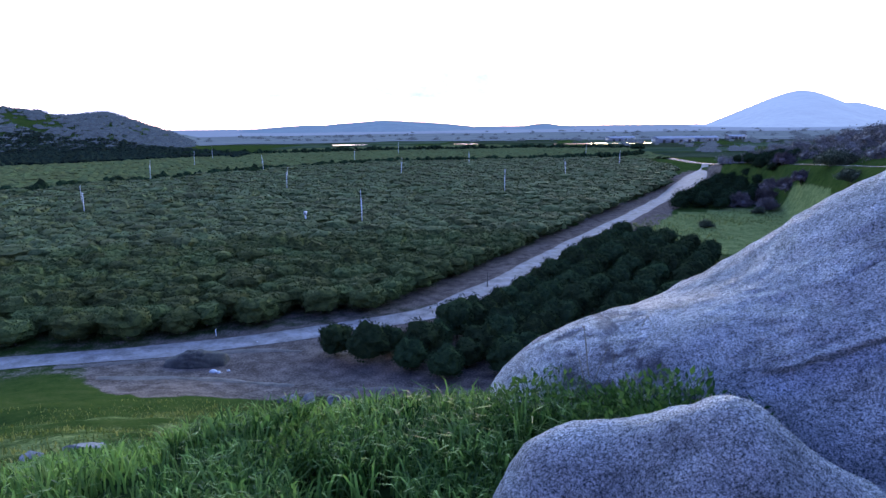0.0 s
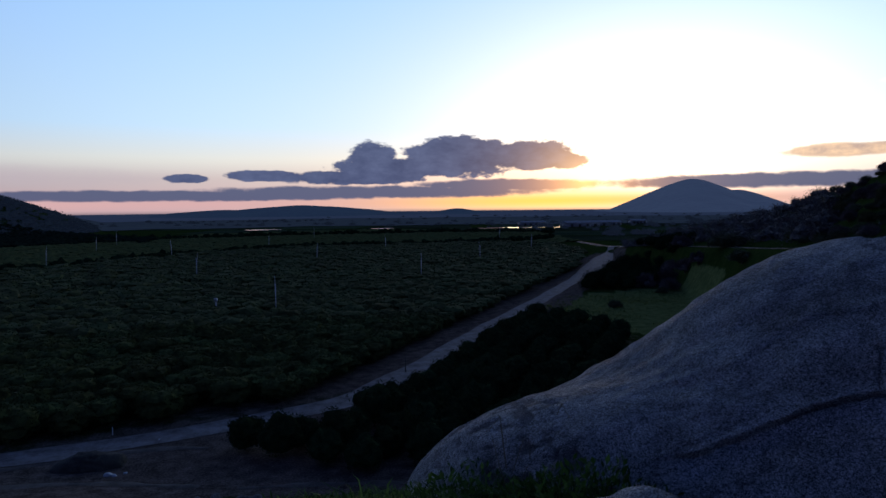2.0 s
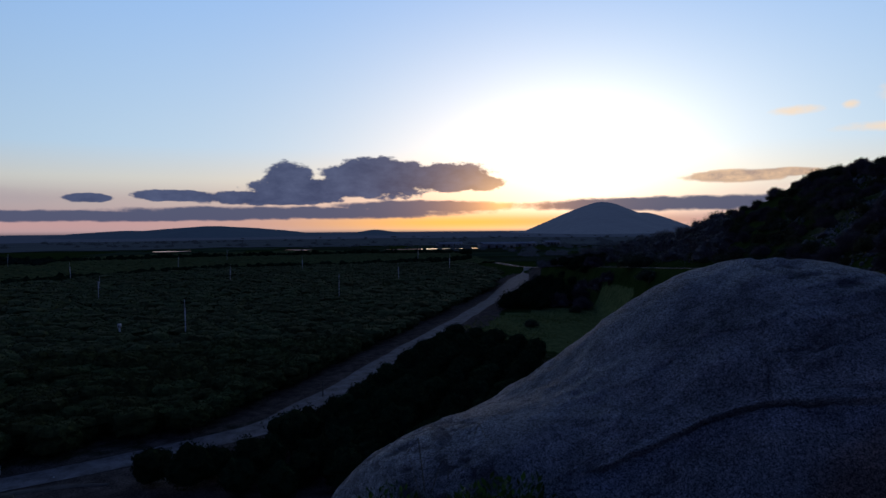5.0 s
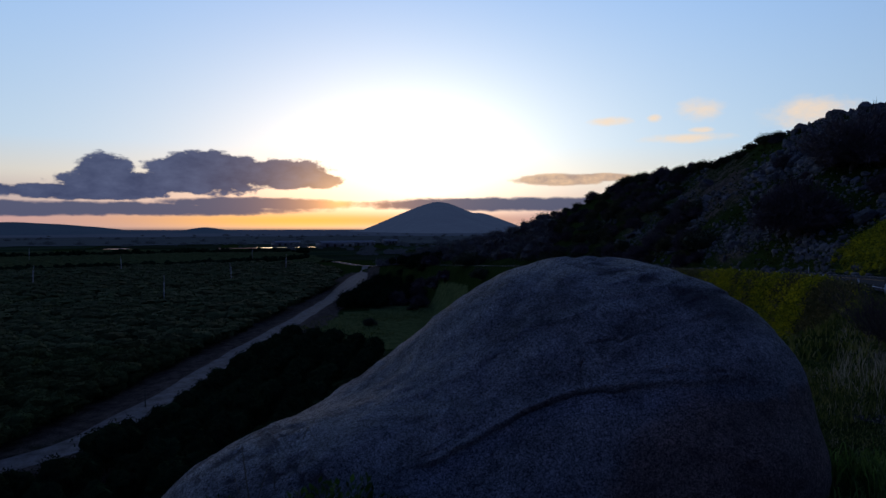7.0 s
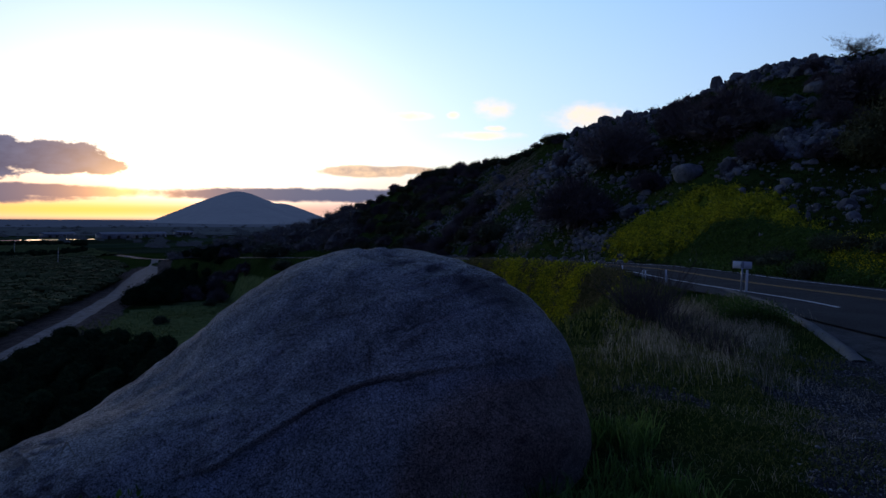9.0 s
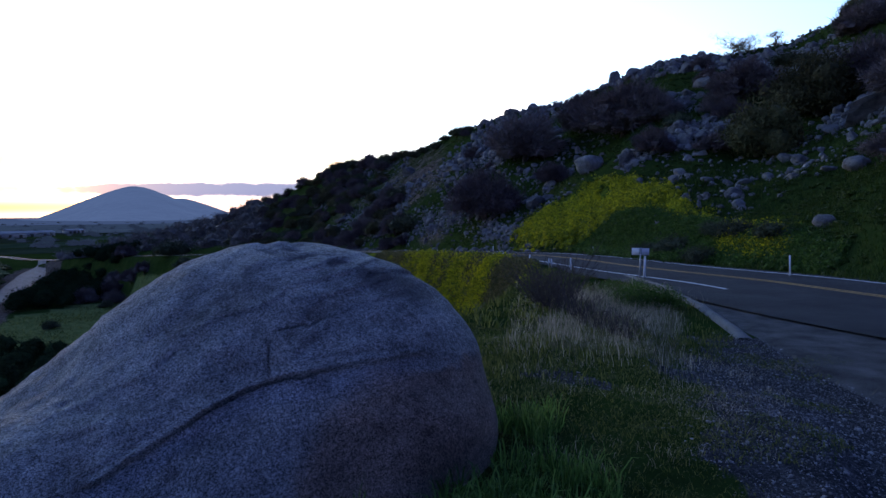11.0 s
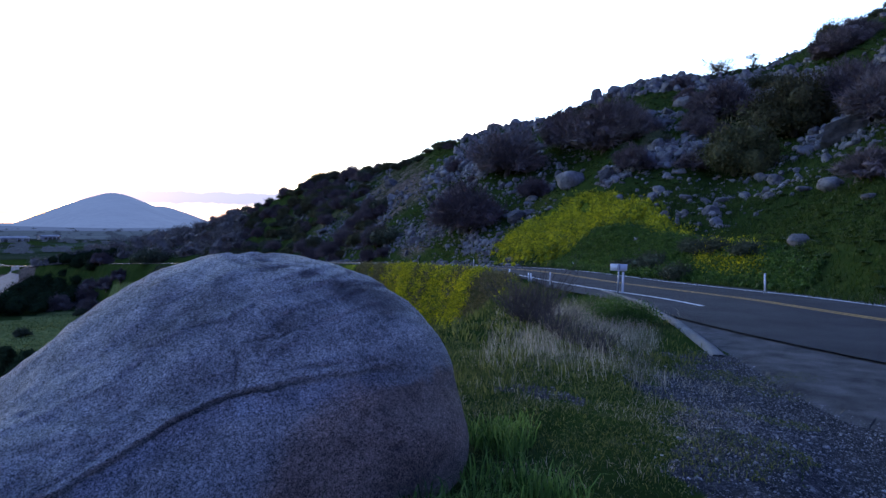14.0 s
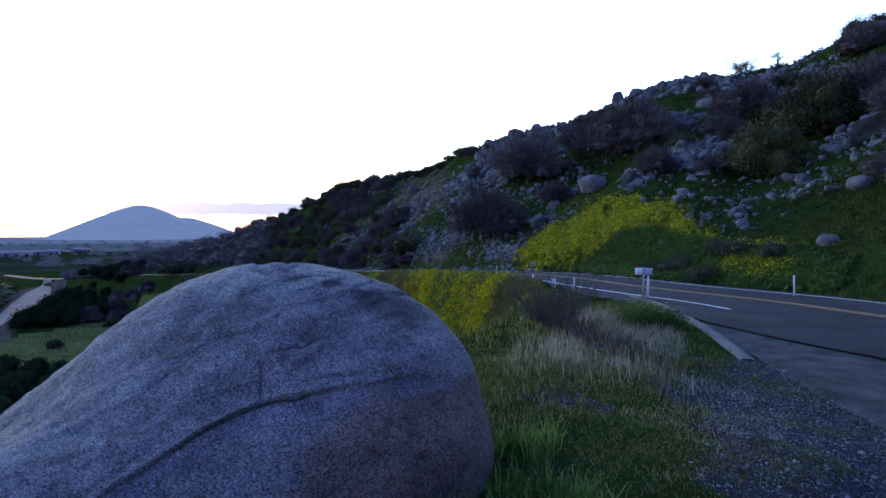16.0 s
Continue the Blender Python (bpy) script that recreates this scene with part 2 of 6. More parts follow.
def ground_z(x, y):
    x, y = np.asarray(x, float), np.asarray(y, float)
    r = np.hypot(x, y)
    az = np.degrees(np.arctan2(x, y))
    az = np.where(az < -120, az + 360, az)
    # the bank below the viewpoint down to the valley floor
    depth = np.interp(az, [30, 34, 41, 48, 55, 60, 66, 72, 80, 95, 150, 190], [28.5, 28, 21, 13, 9, 6, 3, 1.3, 0.7, 0.4, 0.0, 20])
    foot = np.interp(az, [-40, -32, -15, 0, 34, 48, 55, 60, 66, 72, 80], [100, 97, 77, 70, 70, 60, 48, 38, 30, 26, 20])
    start = np.interp(az, [-120, 15, 30, 40, 55, 66, 72, 80], [3.7, 3.7, 2.6, 2.2, 3.5, 7.0, 9.0, 6.0])
    s = np.clip((r - start) / (foot - start), 0, 1)
    lip = 0.38 * smoothstep(0.6, 2.6, r) * smoothstep(40, 10, az)
    bank = -lip - (depth - lip) * (1 - (1 - s) ** 1.5)
    bank = bank + fbm(x, y, 9.0) * 1.2 * np.sin(np.pi * np.clip(s, 0, 1)) * np.clip(depth / 28, 0, 1)
    # the grassy shelf beside the pullout, and the gully between it and the road
    edge = np.interp(az, [45, 50, 55, 58, 60, 62, 64, 72], [5, 8, 12, 15, 20, 29, 42, 45])
    gully = np.interp(az, [45, 50, 55, 58, 60, 62, 64], [16, 10, 7, 5.5, 4.5, 3.0, 0.0])
    shelf = -0.055 * np.minimum(r, np.interp(az, [68, 80], [26, 14])) - gully * smoothstep(0, 1, (r - edge - fbm(x, y, 3.0, 2) * 1.2) / (gully * 2.2 + 0.5))
    keep = smoothstep(46, 53, az) * smoothstep(140, 110, az)
    bank = bank * (1 - keep) + shelf * keep
    # the road's bench and the hill over it
    rr, zr = np.interp(az, ROAD_AZ, ROAD_R), np.interp(az, ROAD_AZ, ROAD_Z)
    half = np.interp(az, BENCH_AZ, BENCH_HALF)
    rise = np.interp(az, [20, 27, 34, 48, 54, 60, 66, 72, 90], [30, 35, 55, 30, 15, 9, 9, 9, 7])
    half_in = np.maximum(half, np.interp(az, [72, 78, 84], [0, 9.0, 9.6]))
    t = smoothstep(0, 1, (r - (rr - half_in - rise)) / rise)
    inner = bank * (1 - t) + zr * t
    rc = np.interp(az, CREST_AZ, CREST_R)
    zc = 1.53 + rc * np.tan(np.radians(np.interp(az, CREST_AZ, CREST_EL)))
    u = np.clip((r - rr - half) / (rc - rr - half), 0, 1)
    wild = (fbm(x, y, 34.0, 4) * 5.0 + fbm(x + 50, y, 9.0, 3) * 1.6) * np.sin(np.pi * np.clip(u, 0, 1)) * smoothstep(20, 45, az)
    hill = zr + (zc - zr) * (0.75 * u + 0.25 * u * u) + wild
    hill = np.where(r > rc, np.maximum(zc - (r - rc) * 0.12, FLOOR), hill)
    right = np.where(r > rr + half, hill, inner)
    w = smoothstep(22.5, 27.5, az) * smoothstep(190, 160, az)
    z = bank * (1 - w) + right * w
    # the hill that closes the valley on the other side
    top = np.interp(az, [-115, -80, -45, -32, -28.4, -25.7, -23.9, -21.5, -19.0], [0, 60, 62, 56, 44, 48, 38, 20, 0])
    z = z + smoothstep(800, 1050, r) * (top * (1 + fbm(x, y, 90.0) * 0.25)) * smoothstep(2600, 1500, r)
    z = z + fbm(x, y, 2.2, 3) * 0.10 * smoothstep(1, 6, r) * smoothstep(60, 20, r)
    # level ground under the road and the pullout beside it
    shape = z.shape
    z, xf, yf, af = z.ravel().copy(), x.ravel(), y.ravel(), az.ravel()
    near_road = np.where((af > 19) & (af < 128) & (np.abs(r.ravel() - rr.ravel()) < 45))[0]
    for c in np.array_split(near_road, max(1, len(near_road) // 4000)):
        if len(c):
            d2 = (xf[c, None] - ROAD_X) ** 2 + (yf[c, None] - ROAD_Y) ** 2
            k = d2.argmin(1)
            gap = np.sqrt(d2[np.arange(len(c)), k])
            w = np.exp(-1.5 * (np.sqrt(d2) - gap[:, None]))
            level = (w * ROAD_H).sum(1) / w.sum(1) - 0.06
            z[c] = level + (z[c] - level) * smoothstep(4.1, np.where(af[c] < 66, 6.0, 7.6), gap - 4.6 * smoothstep(70, 75, af[c]) * (r.ravel()[c] < rr.ravel()[c]))
    return z.reshape(shape)


def off_road(x, y, gap=4.6):
    """True where a plant stands clear of the asphalt."""
    x, y = np.asarray(x, float), np.asarray(y, float)
    d = np.full(len(x), 99.0)
    for c in np.array_split(np.arange(len(x)), max(1, len(x) // 4000)):
        d[c] = np.sqrt(((x[c, None] - ROAD_X) ** 2 + (y[c, None] - ROAD_Y) ** 2).min(1))
    return d > gap


def polar(az, r, dz=0.0):
    a = np.radians(az)
    x, y = r * np.sin(a), r * np.cos(a)
    return x, y, ground_z(x, y) + dz


def inside(poly, x, y):
    poly = np.array(poly)
    hit = np.zeros(len(x), bool)
    for (x0, y0), (x1, y1) in zip(poly, np.roll(poly, -1, 0)):
        c = (y0 > y) != (y1 > y)
        hit ^= c & (x < (x1 - x0) * (y - y0) / (y1 - y0 + 1e-12) + x0)
    return hit



# ---- materials ----
def material(name, dark, light, size=1.0, fine=12.0, rough=0.85, bump=0.3, bump_size=30.0, metal=0.0, mid=None, per="", random_value=0.0, spec=0.3):
    """A surface with colour that varies at two scales and fine relief; size in metres of the large blotches."""
    m = bpy.data.materials.new(name)
    m.use_nodes = True
    t = m.node_tree
    b = t.nodes["Principled BSDF"]
    co = t.nodes.new("ShaderNodeTexCoord").outputs["Object"]
    n1 = noise_at(t, co, 1.0 / size, 5)
    n2 = noise_at(t, co, fine / size, 4, 0.65)
    f = Num(t, n1.outputs["Fac"]) * 0.6 + Num(t, n2.outputs["Fac"]) * 0.4
    stops = [(0.34, dark), (0.66, light)] if mid is None else [(0.32, dark), (0.5, mid), (0.68, light)]
    col = ramp(t, f, stops)
    if per:
        src = t.nodes.new("ShaderNodeObjectInfo").outputs["Random"] if per == "object" else t.nodes.new("ShaderNodeNewGeometry").outputs["Random Per Island"]
        hsv = t.nodes.new("ShaderNodeHueSaturation")
        t.links.new((Num(t, src) * random_value + (1.0 - random_value / 2)).socket, hsv.inputs["Value"])
        t.links.new((Num(t, src) * 0.04 + 0.48).socket, hsv.inputs["Hue"])
        t.links.new(col, hsv.inputs["Color"])
        col = hsv.outputs[0]
    t.links.new(col, b.inputs["Base Color"])
    b.inputs["Roughness"].default_value, b.inputs["Metallic"].default_value = rough, metal
    b.inputs["Specular IOR Level"].default_value = spec
    if bump:
        n3 = noise_at(t, co, bump_size / size, 5, 0.7)
        bp = t.nodes.new("ShaderNodeBump")
        bp.inputs["Strength"].default_value, bp.inputs["Distance"].default_value = bump, 0.05 * size
        t.links.new(n3.outputs["Fac"], bp.inputs["Height"])
        t.links.new(bp.outputs[0], b.inputs["Normal"])
    return m


def ground_material():
    m = bpy.data.materials.new("hill_ground")
    m.use_nodes = True
    t = m.node_tree
    b = t.nodes["Principled BSDF"]
    co = t.nodes.new("ShaderNodeTexCoord").outputs["Object"]

    def field(name):
        n = t.nodes.new("ShaderNodeAttribute")
        n.attribute_name = name
        return Num(t, n.outputs["Fac"])

    big, mid, fine, grit = (Num(t, noise_at(t, co, s, 5, 0.62).outputs["Fac"]) for s in (0.06, 0.5, 4.0, 45.0))
    grass = ramp(t, big * 0.3 + mid * 0.4 + fine * 0.3, [(0.36, (0.011, 0.020, 0.006)), (0.5, (0.022, 0.038, 0.009)), (0.64, (0.040, 0.050, 0.014))])
    dry = ramp(t, mid * 0.5 + fine * 0.5, [(0.36, (0.05, 0.052, 0.024)), (0.64, (0.15, 0.13, 0.075))])
    soil = ramp(t, mid * 0.5 + fine * 0.5, [(0.36, (0.034, 0.026, 0.020)), (0.5, (0.085, 0.066, 0.053)), (0.64, (0.165, 0.13, 0.107))])
    gravel = ramp(t, fine * 0.3 + grit * 0.7, [(0.36, (0.012, 0.012, 0.012)), (0.52, (0.036, 0.035, 0.035)), (0.66, (0.125, 0.122, 0.12))])
    must = ramp(t, fine * 0.6 + mid * 0.4, [(0.38, (0.030, 0.055, 0.009)), (0.52, (0.085, 0.105, 0.012)), (0.66, (0.22, 0.20, 0.015))])
    col = grass
    lea = ramp(t, mid * 0.5 + fine * 0.5, [(0.34, (0.040, 0.058, 0.020)), (0.5, (0.088, 0.112, 0.038)), (0.66, (0.155, 0.165, 0.062))])
    for name, c in (("meadow", lea), ("dry", dry), ("mustard", must), ("soil", soil), ("gravel", gravel)):
        mask = (field(name) * 1.6 + mid * 0.7 + fine * 0.5 - 1.1).smooth(0.0, 0.45)
        col = colour_mix(t, mask, col, c)
    t.links.new(col, b.inputs["Base Color"])
    b.inputs["Roughness"].default_value = 0.95
    b.inputs["Specular IOR Level"].default_value = 0.0
    bp = t.nodes.new("ShaderNodeBump")
    bp.inputs["Strength"].default_value, bp.inputs["Distance"].default_value = 0.6, 0.05
    t.links.new((fine * 0.6 + grit * 0.4).socket, bp.inputs["Height"])
    t.links.new(bp.outputs[0], b.inputs["Normal"])
    return m


def granite_material():
    m = bpy.data.materials.new("granite")
    m.use_nodes = True
    t = m.node_tree
    b = t.nodes["Principled BSDF"]
    co = t.nodes.new("ShaderNodeTexCoord").outputs["Object"]
    big, mid, pits = (Num(t, noise_at(t, co, s, d, 0.68).outputs["Fac"]) for s, d in ((0.9, 4), (5.0, 6), (15.0, 5)))

    def crystals(scale):
        n = t.nodes.new("ShaderNodeTexVoronoi")
        n.inputs["Scale"].default_value = scale
        t.links.new(co, n.inputs["Vector"])
        sp = t.nodes.new("ShaderNodeSeparateColor")
        t.links.new(n.outputs["Color"], sp.inputs[0])
        return Num(t, sp.outputs[0])

    grain, speck, flake = crystals(170.0), crystals(320.0), crystals(85.0)
    stretch = t.nodes.new("ShaderNodeMapping")
    stretch.inputs["Rotation"].default_value, stretch.inputs["Scale"].default_value = (0.5, 0.3, -0.42), (0.7, 3.0, 3.0)
    t.links.new(co, stretch.inputs["Vector"])
    bands = Num(t, noise_at(t, stretch.outputs[0], 1.6, 6, 0.65).outputs["Fac"])
    rough = Num(t, noise_at(t, co, 46.0, 6, 0.75).outputs["Fac"])
    tone = big * 0.22 + mid * 0.24 + bands * 0.20 + pits * 0.16 + rough * 0.18
    col = ramp(t, grain * 0.42 + speck * 0.38 + flake * 0.2, [(0.22, (0.072, 0.069, 0.067)), (0.38, (0.305, 0.297, 0.286)), (0.56, (0.51, 0.498, 0.48)), (0.76, (0.90, 0.88, 0.85))])
    col = colour_mix(t, 1.0, col, ramp(t, tone, [(0.40, (0.36, 0.36, 0.37)), (0.5, (0.92, 0.92, 0.92)), (0.60, (1.36, 1.35, 1.33))]), "MULTIPLY")
    at3 = t.nodes.new("ShaderNodeAttribute")
    at3.attribute_name = "scab"
    crust = (Num(t, at3.outputs["Fac"]) * 0.8 + rough * 2.6 + pits * 0.6 - 1.82).smooth(0.0, 0.6)
    col = colour_mix(t, crust * 0.66, col, (0.095, 0.078, 0.080))
    # rusty weathering low on the rounded end
    at = t.nodes.new("ShaderNodeAttribute")
    at.attribute_name = "rust"
    col = colour_mix(t, (Num(t, at.outputs["Fac"]) * (mid * 1.4)).smooth(0.05, 0.55) * 0.85, col, colour_mix(t, 1.0, col, (0.78, 0.55, 0.43), "MULTIPLY"))
    shelf = t.nodes.new("ShaderNodeAttribute")
    shelf.attribute_name = "ledge"
    col = colour_mix(t, (Num(t, shelf.outputs["Fac"]) * (mid + 0.5)).smooth(0.3, 0.9) * 0.8, col, colour_mix(t, 1.0, col, (0.98, 1.03, 1.14), "MULTIPLY"))
    at2 = t.nodes.new("ShaderNodeAttribute")
    at2.attribute_name = "crack"
    col = colour_mix(t, Num(t, at2.outputs["Fac"]) * 0.85, col, (0.03, 0.03, 0.03))
    t.links.new(col, b.inputs["Base Color"])
    b.inputs["Roughness"].default_value = 0.9
    b.inputs["Specular IOR Level"].default_value = 0.25
    bp = t.nodes.new("ShaderNodeBump")
    bp.inputs["Strength"].default_value, bp.inputs["Distance"].default_value = 1.0, 0.12
    t.links.new((grain * 0.12 + speck * 0.08 + rough * 0.75 + pits * 0.7 + mid * 0.9 + bands * 0.5).socket, bp.inputs["Height"])
    t.links.new(bp.outputs[0], b.inputs["Normal"])
    return m


M_GROUND = ground_material()
M_GRANITE = granite_material()
M_ROCK = material("hill_rock", (0.032, 0.031, 0.031), (0.17, 0.165, 0.16), 0.6, 6, 0.95, 1.0, 8, per="object", random_value=0.7)
M_ROCKS = material("scattered_rock", (0.04, 0.039, 0.039), (0.20, 0.195, 0.19), 1.4, 9, 0.92, 0.8, 14, per="island", random_value=0.6)
M_CITRUS = material("citrus_leaves", (0.023, 0.032, 0.012), (0.084, 0.092, 0.028), 0.8, 7, 0.8, 0.9, 9, per="object", random_value=0.5, spec=0.01)
M_CITRUS_FAR = material("orchard_leaves", (0.026, 0.036, 0.015), (0.096, 0.102, 0.036), 1.3, 5, 0.8, 0.9, 6, per="island", random_value=0.45, spec=0.012)
M_DARK_TREE = material("dark_citrus_leaves", (0.010, 0.018, 0.008), (0.038, 0.052, 0.020), 0.9, 7, 0.8, 0.9, 9, per="object", random_value=0.4, spec=0.0)
M_DARK_FAR = material("dark_orchard_leaves", (0.006, 0.012, 0.006), (0.022, 0.034, 0.014), 2.0, 5, 0.8, 0.9, 6, per="island", random_value=0.4, spec=0.0)
# near-black copy of the dark leaves: the block's unlit look is in the colour
M_DARKEST = material("shaded_orchard_leaves", (0.006, 0.010, 0.007), (0.018, 0.026, 0.016), 3.0, 5, 0.9, 0.6, 6, per="island", random_value=0.4, spec=0.0)
M_YOUNG = material("young_orchard_leaves", (0.050, 0.060, 0.020), (0.100, 0.108, 0.040), 3.0, 4, 0.8, 0.6, 6, per="island", random_value=0.3, spec=0.0)
M_BARK = material("grey_bark", (0.045, 0.035, 0.028), (0.12, 0.10, 0.08), 0.3, 6, 0.95, 0.8, 12)
M_DIRT = material("pale_dirt", (0.095, 0.083, 0.072), (0.26, 0.237, 0.218), 2.2, 6, 0.95, 0.6, 30, spec=0.08)
M_FIELD = material("far_fields", (0.016, 0.027, 0.014), (0.042, 0.054, 0.030), 60, 9, 0.95, 0.0, per="island", random_value=0.6, spec=0.0)


def haze_glow_material(name, dark, light, size, air, glow):
    """Far land: the surface, with evening haze put in as a bluish emission."""
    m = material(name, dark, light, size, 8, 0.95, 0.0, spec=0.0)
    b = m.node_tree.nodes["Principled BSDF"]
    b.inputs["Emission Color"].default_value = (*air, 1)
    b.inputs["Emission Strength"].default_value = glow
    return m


# the blue emission of these four paints haze over unlit far land
M_MOUNTAIN = haze_glow_material("mountain_scrub_haze_glow", (0.03, 0.036, 0.036), (0.07, 0.076, 0.066), 220, (0.30, 0.47, 1.0), 0.066)
M_PLAIN = haze_glow_material("plain_fields_haze_glow", (0.016, 0.024, 0.018), (0.044, 0.052, 0.034), 90, (0.26, 0.42, 0.95), 0.022)
M_HORIZON = haze_glow_material("horizon_fields_haze_glow", (0.014, 0.022, 0.022), (0.034, 0.042, 0.038), 160, (0.28, 0.44, 1.0), 0.042)
M_RIDGE = haze_glow_material("ridge_scrub_haze_glow", (0.018, 0.026, 0.026), (0.036, 0.048, 0.040), 160, (0.22, 0.42, 1.0), 0.036)

# ---- the ground: one sheet to the horizon ----
# mustard in flower, by bearing and distance
MUSTARD_BANK = [(61.3, 66.6), (63.3, 68.8), (66.0, 69.3), (69.2, 64.0), (72.3, 57.8), (75.4, 48.7), (77.1, 43.9), (74.5, 47.0), (70.5, 52.0), (67.8, 53.0), (65.5, 53.5), (63.9, 56.5), (61.9, 60.5)]
WEED_BANK = [(66.0, 53.0), (69.7, 52.5), (72.9, 49.0), (77.1, 43.9), (79.9, 40.4), (82.8, 36.0), (86.0, 32.5), (85.0, 31.0), (80.4, 34.5), (71.6, 41.5), (67.8, 46.5)]
MEADOW = [(56, 185), (66, 142), (105, 176), (118, 205), (113, 226), (98, 214), (70, 206)]
MUSTARD_LOW = [(77.4, 41.3), (79.0, 42.1), (82.0, 37.2), (82.8, 34.7), (80.0, 36.0), (77.6, 39.0)]


BARE_PATCH = [(62.6, 7.7), (66.2, 8.3), (71.0, 7.5), (70.5, 7.1), (67.0, 7.2)]


def gravel_edge(x, y, a, d):
    """Degrees past the ragged edge of the gravel beside the pullout."""
    return a - np.interp(d, [3.5, 4.8, 5.1, 5.7, 6.7, 9.4, 11.4, 12.6, 13.4], [88, 82.3, 80.8, 78.7, 77.4, 75.4, 74.1, 77, 80.5]) + fbm(x, y, 1.6) * 5 + fbm(x, y, 0.5) * 5


DIRT_ROAD = [(-120, 66), (-80, 76), (-52, 82.5), (-36, 85.5), (-21.8, 90.5), (-11, 95.5), (0, 101), (15.2, 124), (32.5, 155), (60, 199.5), (84, 241), (110, 285), (140, 345), (180, 424), (258, 525), (330, 600)]


def build_ground():
    az = np.concatenate([np.arange(-120, -40, 4), np.arange(-40, 100, 0.45), np.arange(100, 240.1, 4)])
    r = np.concatenate([[0.002, 0.25], np.geomspace(0.5, 4900, 300)])
    A, R = np.meshgrid(az, r, indexing="ij")
    X, Y = R * np.sin(np.radians(A)), R * np.cos(np.radians(A))
    Z = ground_z(X, Y)
    n, k = A.shape
    i = np.arange(n * k).reshape(n, k)
    quads = np.stack([i[:-1, :-1], i[:-1, 1:], i[1:, 1:], i[1:, :-1]], -1).reshape(-1, 4)
    quads = quads[:, ::-1]
    V = np.stack([X, Y, Z], -1).reshape(-1, 3)
    me = mesh_of("ground", V, quads, M_GROUND)
    x, y, a, d = X.ravel(), Y.ravel(), A.ravel(), R.ravel()
    rr = np.interp(a, ROAD_AZ, ROAD_R)
    half = np.interp(a, BENCH_AZ, BENCH_HALF) - 0.4
    flat = smoothstep(FLOOR + 1.6, FLOOR + 0.3, Z.ravel()) * smoothstep(1500, 600, d)
    yard = smoothstep(67, 72, d + fbm(x, y, 7) * 5) * smoothstep(98, 88, d) * smoothstep(-29, -25, a + fbm(x, y, 5) * 4) * smoothstep(14, 4, a)
    soil = np.clip(flat * (0.40 + 0.25 * fbm(x, y, 60)) * smoothstep(560, 460, d) * (1 - 0.75 * smoothstep(16, 20, a) * smoothstep(200, 240, d)) + yard, 0, 1)
    soil = np.maximum(soil, 0.45 * smoothstep(0.35, 0.6, fbm(x, y, 10)) * smoothstep(25, 40, d) * smoothstep(50, 56, a))
    soil = np.maximum(soil, smoothstep(40, 46, a) * smoothstep(57, 54, a) * smoothstep(rr + half, rr + half + 4, d) * (0.42 + 0.5 * fbm(x, y, 14)))
    soil = np.maximum(soil, 0.9 * smoothstep(86.5, 89, a + fbm(x, y, 2) * 2) * smoothstep(100, 96, a) * smoothstep(rr + 5.5, rr + 6.0, d) * smoothstep(rr + 9.5, rr + 7.5, d + fbm(x, y, 1.5) * 4))
    soil = np.maximum(soil, 0.9 * smoothstep(61, 62, a) * smoothstep(66.5, 65, a) * smoothstep(55, 57, d) * smoothstep(68, 66, d) * smoothstep(0.0, 0.15, fbm(x, y, 3)))
    grav = smoothstep(-2.0, 2.5, gravel_edge(x, y, a, d)) * smoothstep(rr - half + 1, rr - half - 1, d)
    grav = np.maximum(grav, 0.85 * inside(BARE_PATCH, a + fbm(x, y, 1) * 2, d + fbm(y, x, 0.7) * 0.5))
    grav = np.maximum(grav, smoothstep(rr - half, rr - half + 1, d) * smoothstep(rr + half + 1, rr + half, d) * smoothstep(30, 40, a) * 0.7)
    wob = a + fbm(x, y, 6) * 3.0, d + fbm(y, x, 6) * 8.0
    must = np.where(inside(MUSTARD_BANK, *wob) | inside(MUSTARD_LOW, *wob), 0.85, 0.0)
    fill = smoothstep(45, 48, a) * smoothstep(63.5, 62, a) * smoothstep(20, 30, d) * smoothstep(rr - 6, rr - 9, d)
    must = np.maximum(must, fill * (0.3 + 1.2 * fbm(x + 7, y, 4.5, 3)))
    must = np.maximum(must, 0.6 * smoothstep(0.0, 0.3, fbm(x + 30, y, 10)) * smoothstep(35, 45, d) * smoothstep(75, 70, d) * smoothstep(-30, -16, a) * smoothstep(5, -2, a))
    dry = smoothstep(60, 66, a) * smoothstep(78, 73, a) * smoothstep(8, 11, d) * smoothstep(26, 20, d) * 0.8
    dry = np.maximum(dry, 0.2 * smoothstep(-0.1, 0.3, fbm(x, y, 20)) * smoothstep(10, 30, d) * smoothstep(50, 44, a) * smoothstep(420, 260, d))
    dry = np.maximum(dry, 0.3 * smoothstep(59, 62, a) * smoothstep(86, 83, a) * smoothstep(10, 8, d))
    meadow = np.where(inside(MEADOW, x + fbm(x, y, 12) * 10, y + fbm(y, x, 12) * 10), 0.95, 0.0)
    slope = smoothstep(10, 6, a) * smoothstep(5, 9, d) * smoothstep(70, 64, d + fbm(x, y, 6) * 8)
    meadow = np.maximum(meadow, slope * (0.3 + 0.6 * fbm(x, y, 7)))
    dry = dry * (1 - 0.7 * slope)
    soil = soil * (1 - meadow)
    beside = np.abs(x - np.interp(y, [p[1] for p in DIRT_ROAD], [p[0] for p in DIRT_ROAD])) * 0.87 + fbm(x, y, 9) * 4
